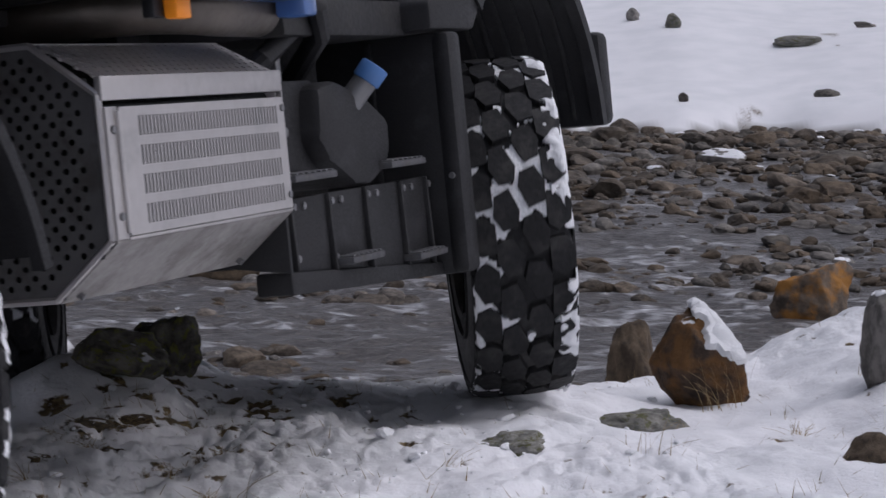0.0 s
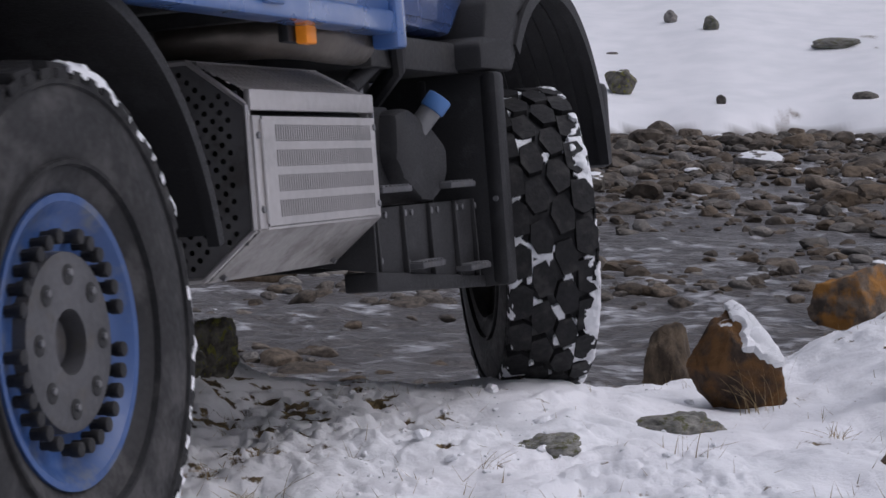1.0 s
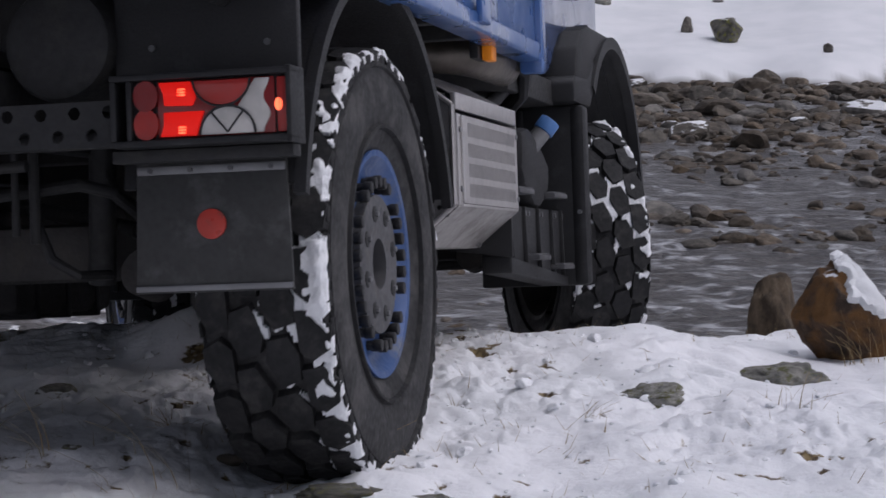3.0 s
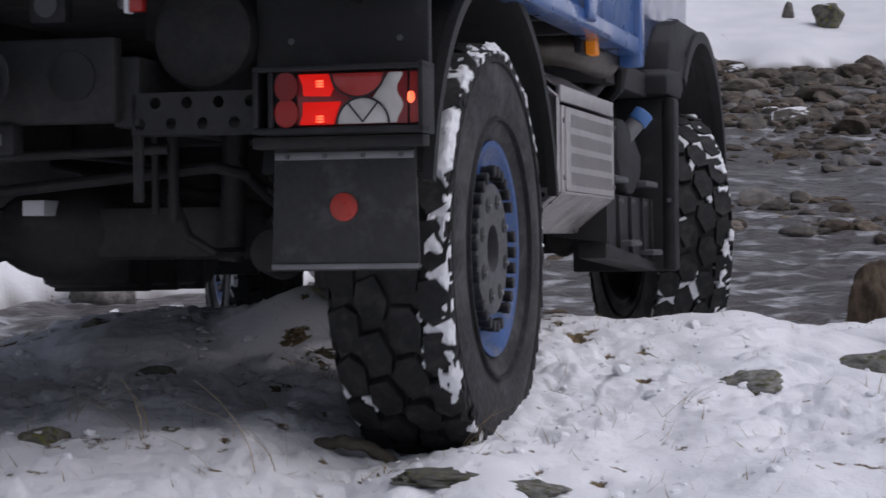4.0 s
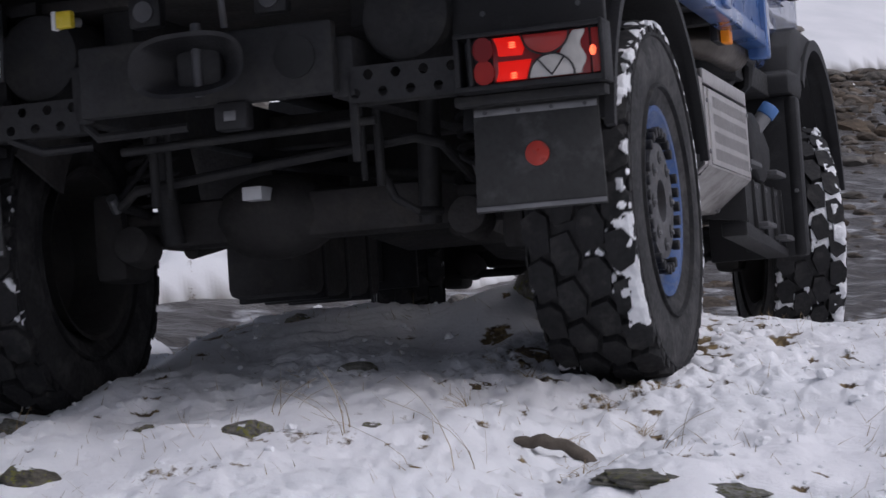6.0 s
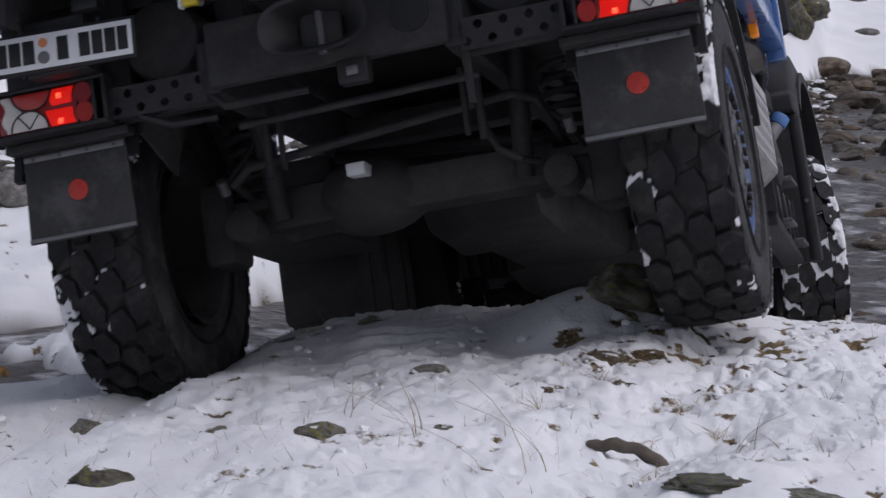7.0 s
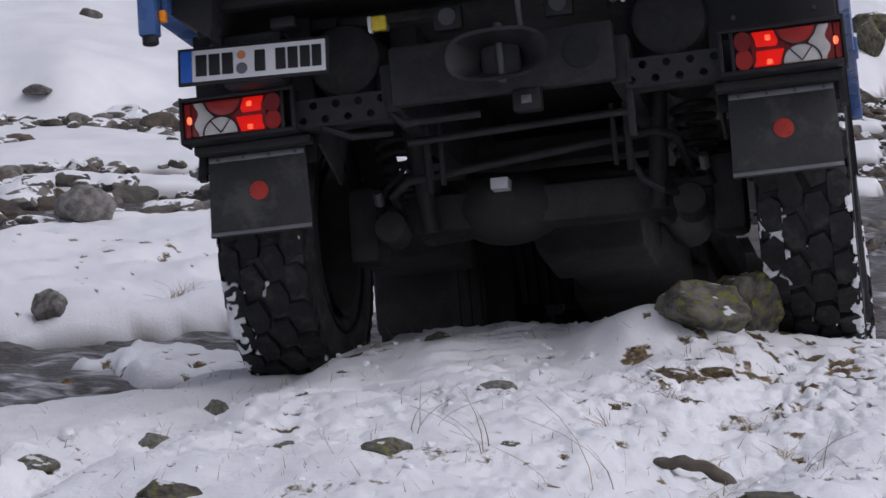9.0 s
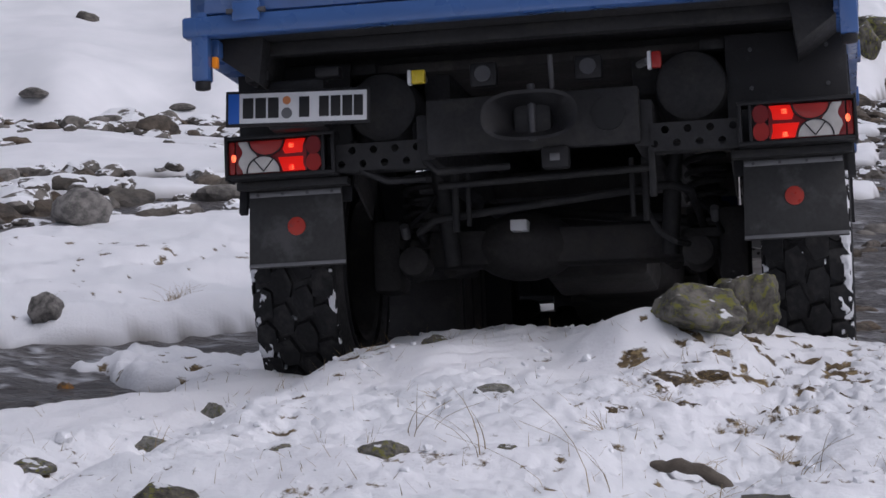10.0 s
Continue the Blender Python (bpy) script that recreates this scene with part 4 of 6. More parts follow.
def slotted_panel(p, u, v, rows, cols, slot_w, gaps, thick):
    """A sheet with rows of upright slots; gaps are the plain strips between rows, as parts of v."""
    bm = bmesh.new()
    p, u, v = Vector(p), Vector(u), Vector(v)
    n = u.cross(v).normalized() * thick

    def quad(a0, a1, b0, b1):
        bm.faces.new([bm.verts.new(p + u * a + v * b) for a, b in ((a0, b0), (a1, b0), (a1, b1), (a0, b1))])

    h = (1 - gaps * (rows + 1)) / rows
    a_lo, a_hi = 0.09, 0.95
    quad(0, a_lo, 0, 1)
    quad(a_hi, 1, 0, 1)
    for r in range(rows):
        b0 = gaps + r * (h + gaps)
        quad(a_lo, a_hi, b0 - gaps, b0)
        w = (a_hi - a_lo) / cols
        for c in range(cols):
            a0 = a_lo + c * w
            quad(a0, a0 + w * (1 - slot_w), b0, b0 + h)
            s0, s1 = a0 + w * (1 - slot_w), a0 + w
            for (a, b), (a2, b2) in (((s0, b0), (s1, b0)), ((s1, b0), (s1, b0 + h)), ((s1, b0 + h), (s0, b0 + h)), ((s0, b0 + h), (s0, b0))):
                q = [p + u * a + v * b, p + u * a2 + v * b2]
                bm.faces.new([bm.verts.new(c2) for c2 in (q[0], q[1], q[1] - n, q[0] - n)])
    quad(a_lo, a_hi, 1 - gaps, 1)
    bmesh.ops.remove_doubles(bm, verts=bm.verts[:], dist=0.0003)
    return bm


def tail_lamp(truck, s):
    """The lamp cluster in its guard bracket; s is 1 on the right, -1 on the left."""
    y = -0.835
    x_in, x_out, z0, z1 = 0.728, 1.142, 0.992, 1.150

    def bx(x0, x1, y0, y1, za, zb, bm, bev=0.003):
        return box(min(s * x0, s * x1), max(s * x0, s * x1), y0, y1, za, zb, bev, bm)

    lamp = part("tail_lamp", bx(x_in + 0.05, x_out - 0.012, y + 0.020, y + 0.10, z0 + 0.014, z1 - 0.014, None), PLASTIC, truck, "lit red tail lamp in a black guard bracket")
    for x0, x1, y1, za, zb in ((x_in, x_out, y + 0.09, z0, z0 + 0.014), (x_in, x_out, y + 0.09, z1 - 0.014, z1), (x_in, x_in + 0.014, y + 0.07, z0 + 0.014, z1 - 0.014),
                               (x_in + 0.038, x_in + 0.05, y + 0.02, z0 + 0.014, z1 - 0.014), (x_out - 0.012, x_out, y + 0.10, z0 - 0.004, z1 + 0.004)):
        part("guard_bar", bx(x0, x1, y - 0.001 * (x1 > x_out - 0.001), y1, za, zb, None), PLASTIC, lamp)
    yl = y + 0.013
    zc = (z0 + z1) / 2

    def oval(xc, zz, rx, rz, mat, name, depth=0.014):
        b = rod((0, 0, 0), (0, depth, 0), 1, 28)
        b.transform(Matrix.Translation((s * xc, yl, zz)) @ Matrix.Diagonal((rx, 1, rz, 1)))
        part(name, b, mat, lamp)

    def pane(pts, mat, name, depth=0.012):
        q = [(s * a, c) for a, c in pts]
        part(name, prism(q if s > 0 else q[::-1], "y", yl, yl + depth, 0.003), mat, lamp)

    def bowed(xc, zb, rx, rz, up):
        """Outline of a half oval standing on, or hanging from, a level edge."""
        return [(xc + rx * math.cos(q), zb + up * rz * math.sin(q)) for q in (math.pi * k / 14 for k in range(15))]

    pane(((x_in + 0.106, zc - 0.061), (x_in + 0.374, zc - 0.061), (x_in + 0.374, zc + 0.061), (x_in + 0.106, zc + 0.061)), LENS_DARK, "lens_backing", 0.004)
    yl -= 0.004
    for dz in (0.031, -0.031):
        oval(x_in + 0.080, zc + dz, 0.029, 0.034, LENS_DARK if dz > 0 else LENS_MID, "reflector")
    pane(((x_in + 0.122, zc + 0.008), (x_in + 0.188, zc + 0.006), (x_in + 0.196, zc + 0.024), (x_in + 0.184, zc + 0.059), (x_in + 0.110, zc + 0.059), (x_in + 0.120, zc + 0.034)), LENS_LIT, "lit_lens")
    pane(((x_in + 0.112, zc - 0.059), (x_in + 0.196, zc - 0.059), (x_in + 0.206, zc - 0.028), (x_in + 0.214, zc - 0.006), (x_in + 0.120, zc - 0.006), (x_in + 0.120, zc - 0.034)), LENS_LIT, "lit_lens")
    for zz in (0.036, -0.046):
        for k in range(3):
            oval(x_in + 0.163, zc + zz + 0.006 * (k - 1), 0.010, 0.0024, LENS_HOT, "bulb_glow", 0.016)
    wave = [(x_in + 0.356 + 0.008 * math.cos(q * 0.8), zc + 0.059 - 0.118 * q / 12) for q in range(13)]
    pane([(x_in + 0.272, zc - 0.059), (x_in + 0.290, zc + 0.0), (x_in + 0.330, zc + 0.059)][::1] + wave, LENS_WHITE, "clear_lens", 0.008)
    yl -= 0.003
    pane(bowed(x_in + 0.256, zc + 0.059, 0.064, 0.056, -1), LENS_MID, "indicator_lens")
    pane(bowed(x_in + 0.268, zc - 0.059, 0.062, 0.060, 1), LENS_WHITE, "reversing_lens")
    for q in (0.95, 2.2):
        part("lens_rib", rod((s * (x_in + 0.268), yl - 0.001, zc - 0.055), (s * (x_in + 0.268 + 0.060 * math.cos(q)), yl - 0.001, zc - 0.059 + 0.058 * math.sin(q)), 0.0022, 6), PLASTIC, lamp)
    rim = [(s * a, yl - 0.001, c) for a, c in bowed(x_in + 0.268, zc - 0.059, 0.063, 0.061, 1)]
    part("lens_rim", tube(rim, 0.0026, 6), PLASTIC, lamp)
    rim = [(s * a, yl - 0.001, c) for a, c in bowed(x_in + 0.256, zc + 0.059, 0.065, 0.057, -1)]
    part("lens_rim", tube(rim, 0.0026, 6), PLASTIC, lamp)
    yl += 0.007
    pane(((x_in + 0.378, zc - 0.060), (x_in + 0.400, zc - 0.060), (x_in + 0.400, zc + 0.060), (x_in + 0.378, zc + 0.060)), LENS_MID, "side_lens", 0.05)
    oval(x_in + 0.382, zc, 0.009, 0.014, LENS_HOT, "bulb", 0.004)
    # mud flap with its clamp strips and round reflector
    fl = part("mud_flap", prism([(s * 0.726, 0.672), (s * 1.094, 0.672), (s * 1.086, 0.966), (s * 0.735, 0.966)], "y", -0.705, -0.695, 0.003), FLAP, truck, "dark grey rubber mud flap")
    part("flap_strip", bx(0.738, 1.084, -0.711, -0.7055, 0.936, 0.955, None, 0.002), GREY_METAL, fl)
    part("flap_strip", bx(0.727, 1.093, -0.711, -0.7055, 0.676, 0.689, None, 0.002), GREY_METAL, fl)
    for k in range(4):
        part("bolt", rod((s * (0.77 + k * 0.094), -0.716, 0.945), (s * (0.77 + k * 0.094), -0.710, 0.945), 0.006, 8), DARK_METAL, fl)
    part("round_reflector", rod((s * 0.909, -0.711, 0.823), (s * 0.909, -0.704, 0.823), 0.034, 32, bev=0.002), RED_DISC, fl, "faded red round reflector")
    part("flap_bracket", bx(0.70, 1.12, -0.76, -0.70, 0.962, 0.99, None), CHASSIS, truck)


def licence_plate(truck):
    x0, x1, z0, z1, y = -1.099, -0.579, 1.177, 1.292, -0.931
    tilt = Matrix.Translation((x0, y, z0)) @ Matrix.Rotation(radians(2.0), 4, "Y") @ Matrix.Translation((-x0, -y, -z0))

    def pl(name, bm, mat, parent):
        bm.transform(tilt)
        return part(name, bm, mat, parent)

    plate = pl("number_plate", box(x0 - 0.008, x1 + 0.008, y, y + 0.014, z0 - 0.008, z1 + 0.008, 0.004), PLASTIC, truck)
    tagged(plate, "white number plate with a blue end strip")
    pl("plate_face", box(x0 + 0.045, x1 - 0.003, y - 0.004, y - 0.0002, z0 + 0.003, z1 - 0.003, 0.001), WHITE_PLATE, plate)
    pl("blue_strip", box(x0 + 0.003, x0 + 0.044, y - 0.004, y - 0.0002, z0 + 0.003, z1 - 0.003, 0.001), PLATE_BLUE, plate)
    for a, w in ((0.058, 0.040), (0.105, 0.040), (0.152, 0.040), (0.268, 0.038), (0.342, 0.036), (0.385, 0.036), (0.428, 0.036), (0.470, 0.034)):
        pl("dark_bar", box(x0 + a, x0 + a + w, y - 0.0065, y - 0.0045, z0 + 0.020, z1 - 0.020, 0.001), INK_AND_SHADE, plate)
    pl("sticker", rod((x0 + 0.222, y - 0.0065, z0 + 0.083), (x0 + 0.222, y - 0.0045, z0 + 0.083), 0.015, 20), ORANGE_DOT, plate)
    pl("seal", rod((x0 + 0.222, y - 0.0065, z0 + 0.036), (x0 + 0.222, y - 0.0045, z0 + 0.036), 0.020, 20), GREY_METAL, plate)
    hold = box(-0.95, -0.74, -0.915, -0.80, 1.15, 1.33, 0.01)
    part("plate_holder", hold, PLASTIC, truck)
    for xx in (-0.98, -0.72):
        part("plate_lamp", box(xx - 0.045, xx + 0.045, -0.95, -0.87, 1.325, 1.365, 0.01), PLASTIC, truck)


def exhaust_box(truck):
    """Stainless silencer box with a perforated lid and end, and a slotted outer grille."""
    y0, y1 = 1.092, 1.970
    xo, z_low, z_lip, z_top, z_bot, x_bot = 1.042, 0.903, 1.204, 1.318, 0.788, 0.900
    sec = [(xo, z_low), (xo, z_lip), (0.895, z_top), (0.64, z_top), (0.64, z_bot), (x_bot, z_bot)]
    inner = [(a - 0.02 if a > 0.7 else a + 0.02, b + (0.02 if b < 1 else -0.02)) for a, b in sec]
    # solid black core: paints in the darkness seen through the holes
    body = part("exhaust_box", prism(inner, "y", y0 + 0.025, y1 - 0.012, 0.004), INK_AND_SHADE, truck, "stainless steel exhaust box with perforated panels")
    part("belly_panel", prism([(xo + 0.008, z_low + 0.004), (x_bot + 0.003, z_bot), (0.64, z_bot), (0.64, z_bot - 0.008), (x_bot + 0.006, z_bot - 0.008), (xo + 0.010, z_low - 0.006)], "y", y0 + 0.004, y1, 0), SHADED_STEEL, body, "steel belly toned dark for its shade")

    def reach(z):
        """How far out the end panel goes at this height."""
        if z < z_low:
            return x_bot + (xo - x_bot) * (z - z_bot) / (z_low - z_bot)
        return xo if z < z_lip else xo - (xo - 0.895) * (z - z_lip) / (z_top - z_lip)

    high, wide = z_top - z_bot, xo - 0.64
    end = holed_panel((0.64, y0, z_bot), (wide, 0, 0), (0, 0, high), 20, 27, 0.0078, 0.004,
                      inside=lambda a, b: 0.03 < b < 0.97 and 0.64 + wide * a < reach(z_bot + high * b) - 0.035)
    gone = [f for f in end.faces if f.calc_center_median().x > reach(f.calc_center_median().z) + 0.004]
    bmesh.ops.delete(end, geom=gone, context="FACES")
    part("perforated_end", end, END_METAL, body, "dark perforated end sheet", smooth=False)
    part("end_bolt", rod((0.80, y0 - 0.006, 1.16), (0.80, y0 + 0.004, 1.16), 0.010, 10, bev=0.002), GREY_METAL, body)
    frame_end = bmesh.new()
    for (a, b), (c, d) in zip(sec, sec[1:] + sec[:1]):
        tube([(a, y0, b), (c, y0, d)], 0.008, 6, frame_end)
    part("end_rim", frame_end, STEEL, body)
    top = holed_panel((xo, y0 + 0.004, 1.238), (0, y1 - y0 - 0.004, 0), (-0.147, 0, 0.084), 50, 8, 0.0066, 0.004)
    part("perforated_lid", top, STEEL, body, smooth=False)
    part("lid_lip", box(xo - 0.004, xo + 0.014, y0 - 0.004, y1 + 0.006, 1.190, 1.242, 0.004), STEEL, body)
    part("top_panel", box(0.64, 0.898, y0 + 0.004, y1, z_top - 0.001, z_top + 0.005, 0.002), STEEL, body)
    part("front_end", prism(sec, "y", y1 - 0.008, y1, 0.002), STEEL, body)
    grille = slotted_panel((xo + 0.016, y0 + 0.055, 0.908), (0, y1 - y0 - 0.06, 0), (0, 0, 0.268), 4, 44, 0.5, 0.075, 0.012)
    part("slotted_grille", grille, STEEL, body, smooth=False)
    gf = bmesh.new()
    box(xo - 0.002, xo + 0.0145, y0 + 0.002, y0 + 0.052, 0.903, 1.178, 0.003, gf)
    box(xo - 0.002, xo + 0.0145, y0 + 0.055, y1, 0.899, 0.907, 0.003, gf)
    box(xo - 0.002, xo + 0.0145, y1 - 0.004, y1 + 0.001, 0.903, 1.19, 0.001, gf)
    part("grille_frame", gf, STEEL, body)
    part("grille_hinge", rod((xo + 0.018, y0 + 0.047, 0.915), (xo + 0.018, y0 + 0.047, 1.168), 0.006, 8), STEEL, body)
    for yy, zz in ((y0 + 0.024, 1.13), (y0 + 0.024, 0.95), (y1 - 0.015, 1.15), (y1 - 0.015, 0.94)):
        part("bolt", rod((xo + 0.012, yy, zz), (xo + 0.021, yy, zz), 0.009, 10, bev=0.002), GREY_METAL, body)
    for yy in (y0 + 0.05, y1 - 0.06):
        part("bolt", rod((x_bot + 0.02, yy, z_bot + 0.008), (x_bot + 0.034, yy, z_bot - 0.002), 0.008, 10), GREY_METAL, body)


def side_gear(truck):
    """What hangs between the axles on the right: urea tank, steps, pipes."""
    tank = part("urea_tank", prism([(2.33, 1.00), (2.49, 0.93), (2.59, 0.925), (2.71, 0.965), (2.75, 1.01), (2.76, 1.10), (2.59, 1.175), (2.41, 1.215), (2.29, 1.20), (2.27, 1.06)], "x", 0.68, 1.02, 0.03), PLASTIC, truck, "black plastic tank with a blue filler cap")
    part("filler_neck", rod((0.985, 2.53, 1.14), (1.038, 2.56, 1.208), 0.034, 20), GREY_METAL, tank)
    part("filler_cap", rod((1.036, 2.558, 1.204), (1.065, 2.573, 1.244), 0.040, 14, bev=0.006), CAP_BLUE, tank, "blue plastic cap")
    part("tank_strap", box(0.90, 0.93, 2.23, 2.26, 1.11, 1.36, 0.004), GREY_METAL, truck)
    part("bolt", rod((0.97, 2.14, 1.09), (0.982, 2.14, 1.09), 0.014, 12, bev=0.003), GREY_METAL, truck)
    part("inner_shield", box(0.90, 0.96, 2.0, 2.38, 0.97, 1.22, 0.01), PLASTIC, truck)
    steps = part("cab_steps", prism([(2.03, 0.745), (3.03, 0.67), (3.03, 0.925), (2.03, 0.925)], "x", 0.985, 1.005, 0.004), PLASTIC, truck, "black cab step with ribbed treads")
    for yy in (2.05, 2.29, 2.54, 2.80, 3.0):
        low = 0.745 - 0.075 * (yy - 2.03)
        part("step_bracket", prism([(0.99, 0.925), (1.016, 0.925), (1.018, 0.84), (1.022, low), (0.99, low)], "y", yy - 0.006, yy + 0.006, 0.002), CHASSIS, steps)
        for dy in (0.03, 0.09):
            part("bolt", rod((1.004, yy + dy, 0.903), (1.012, yy + dy, 0.903), 0.010, 8), GREY_METAL, steps)
        part("bolt", rod((1.004, yy + 0.03, low + 0.03), (1.012, yy + 0.03, low + 0.03), 0.010, 8), GREY_METAL, steps)
    for y0, y1, zz in ((2.31, 2.53, 0.735), (2.79, 3.01, 0.70), (2.0, 2.26, 0.965), (2.64, 2.90, 0.965)):
        tr_ = part("step_tread", box(0.95, 1.058, y0, y1, zz, zz + 0.018, 0.004), DARK_METAL, steps, "ribbed metal tread")
        for q in range(7):
            yy = y0 + 0.02 + q * (y1 - y0 - 0.04) / 6
            part("tread_rib", box(0.955, 1.054, yy - 0.006, yy + 0.006, zz + 0.018, zz + 0.023, 0.002), GREY_METAL, tr_)
    part("sill", prism([(2.0, 0.69), (3.06, 0.635), (3.06, 0.672), (2.0, 0.748)], "x", 0.92, 1.022, 0.008), PLASTIC, truck)
    part("step_end_plate", prism([(0.80, 0.95), (1.028, 0.95), (1.028, 0.745), (0.80, 0.775)], "y", 1.982, 1.998, 0.003), PLASTIC, truck)
    # added dark panel, only there to block brightness showing through the gap
    part("cab_underpanel", box(0.60, 0.62, 1.98, 3.2, 0.90, 1.42, 0.004), CHASSIS, truck)
    bend = [(0.62 + 0.40 * math.sin(q), 1.82 - 0.42 * math.cos(q), 1.385 + 0.02 * math.sin(2 * q)) for q in (radians(5 * k) for k in range(17))]
    ex = tube([(0.40, 1.40, 1.385)] + bend + [(1.02, 1.95, 1.39)], 0.066, 22)
    part("exhaust_pipe", ex, PIPE, truck, "brown heat-stained exhaust pipe")
    part("side_marker", box(1.085, 1.118, 1.34, 1.41, 1.355, 1.405, 0.006), AMBER, truck, "glowing amber side marker")
    part("marker_bracket", box(1.055, 1.083, 1.30, 1.44, 1.36, 1.47, 0.004), PLASTIC, truck)
    hose = tube([(0.80, 2.10, 1.16), (0.92, 2.18, 1.28), (0.96, 2.30, 1.36), (0.90, 2.42, 1.40)], 0.028, 10)
    part("hose", hose, PLASTIC, truck)
    hose = tube([(0.86, 2.46, 1.22), (1.0, 2.36, 1.33), (1.03, 2.30, 1.40), (0.98, 2.24, 1.45)], 0.03, 10)
    part("hose", hose, PLASTIC, truck)


def fenders(truck):
    for s in (1, -1):
        def bx(x0, x1, *r, bm=None, bev=0.008):
            return box(min(s * x0, s * x1), max(s * x0, s * x1), *r, bev, bm)
        xs = sorted((s * 0.70, s * 1.125))
        f = part("rear_fender", arch(0.70, 0.716, xs[0], xs[1], 14, 166, (0, HUB_Z), 48), PLASTIC, truck, "black plastic wheel arch")
        xe = sorted((s * 1.10, s * 1.128))
        part("fender_lip", arch(0.69, 0.72, xe[0], xe[1], 12, 168, (0, HUB_Z), 48), PLASTIC, f)
        xi = sorted((s * 0.69, s * 0.70))
        part("fender_wall", arch(0.40, 0.70, xi[0], xi[1], 20, 160, (0, HUB_Z), 40), UNDER, f)
        for a in (30, 60, 120, 150):
            c, d = 0.62 * math.cos(radians(a)), HUB_Z + 0.62 * math.sin(radians(a))
            part("bolt", rod((s * 0.70, c, d), (s * 0.712, c, d), 0.014, 10), GREY_METAL, f)
        # front fender: arch, its flat shoulder to the rear and the upright splash panel
        c = (3.90, 0.935)
        xs = sorted((s * 0.60, s * 1.085))
        g = part("front_fender", arch(0.715, 0.735, xs[0], xs[1], 6, 138, c, 48), PLASTIC, truck, "black plastic front wheel arch")
        part("fender_lip", arch(0.69, 0.74, *sorted((s * 1.06, s * 1.10)), 6, 138, c, 48), PLASTIC, g)
        part("fender_shoulder", prism([(2.96, 1.34), (2.96, 1.42), (3.00, 1.445), (3.28, 1.46), (3.46, 1.55), (3.38, 1.39), (3.32, 1.34)], "x", min(s * 0.68, s * 1.09), max(s * 0.68, s * 1.09), 0.014), PLASTIC, g)
        part("fender_top", prism([(3.02, 1.435), (3.08, 1.56), (3.18, 1.64), (3.34, 1.672), (3.86, 1.675), (3.81, 1.64), (3.45, 1.54), (3.32, 1.43)], "x", min(s * 0.78, s * 1.088), max(s * 0.78, s * 1.088), 0.014), PLASTIC, g)
        part("splash_panel", bx(0.68, 1.07, 3.055, 3.085, 0.635, 1.335), PLASTIC, g)
        part("panel_edge", bx(1.045, 1.105, 3.05, 3.155, 0.635, 1.335, bev=0.018), PLASTIC, g)
        part("panel_rib", bx(0.84, 0.865, 3.041, 3.057, 0.67, 1.32, bev=0.006), PLASTIC, g)
        part("bolt", rod((s * 1.078, 3.052, 0.92), (s * 1.078, 3.040, 0.92), 0.009, 10), GREY_METAL, g)
        part("front_mud_guard", bx(0.985, 1.06, 4.60, 4.65, 1.07, 1.27), PLASTIC, g)
        for k in range(6):
            part("arch_groove", arch(0.705, 0.716, *sorted((s * (0.66 + k * 0.065), s * (0.675 + k * 0.065))), 8, 130, c, 30), CHASSIS, g)
        part("inner_arch", arch(0.30, 0.715, *sorted((s * 0.592, s * 0.599)), 6, 140, c, 40), UNDER, g)
        ind = part("fender_indicator", rod((s * 0.955, 3.79, 1.655), (s * 0.955, 3.79, 1.73), 0.045, 20, bev=0.012), AMBER, g, "amber indicator lamp")
        part("lamp_guard", rod((s * 0.955, 3.79, 1.65), (s * 0.955, 3.79, 1.665), 0.055, 20), PLASTIC, ind)
        for k in range(5):
            a = 2 * math.pi * k / 5
            part("guard_wire", tube([(s * 0.955 + 0.052 * math.cos(a), 3.79 + 0.052 * math.sin(a), 1.66), (s * 0.955 + 0.052 * math.cos(a), 3.79 + 0.052 * math.sin(a), 1.72), (s * 0.955, 3.79, 1.745)], 0.004, 6), PLASTIC, ind)


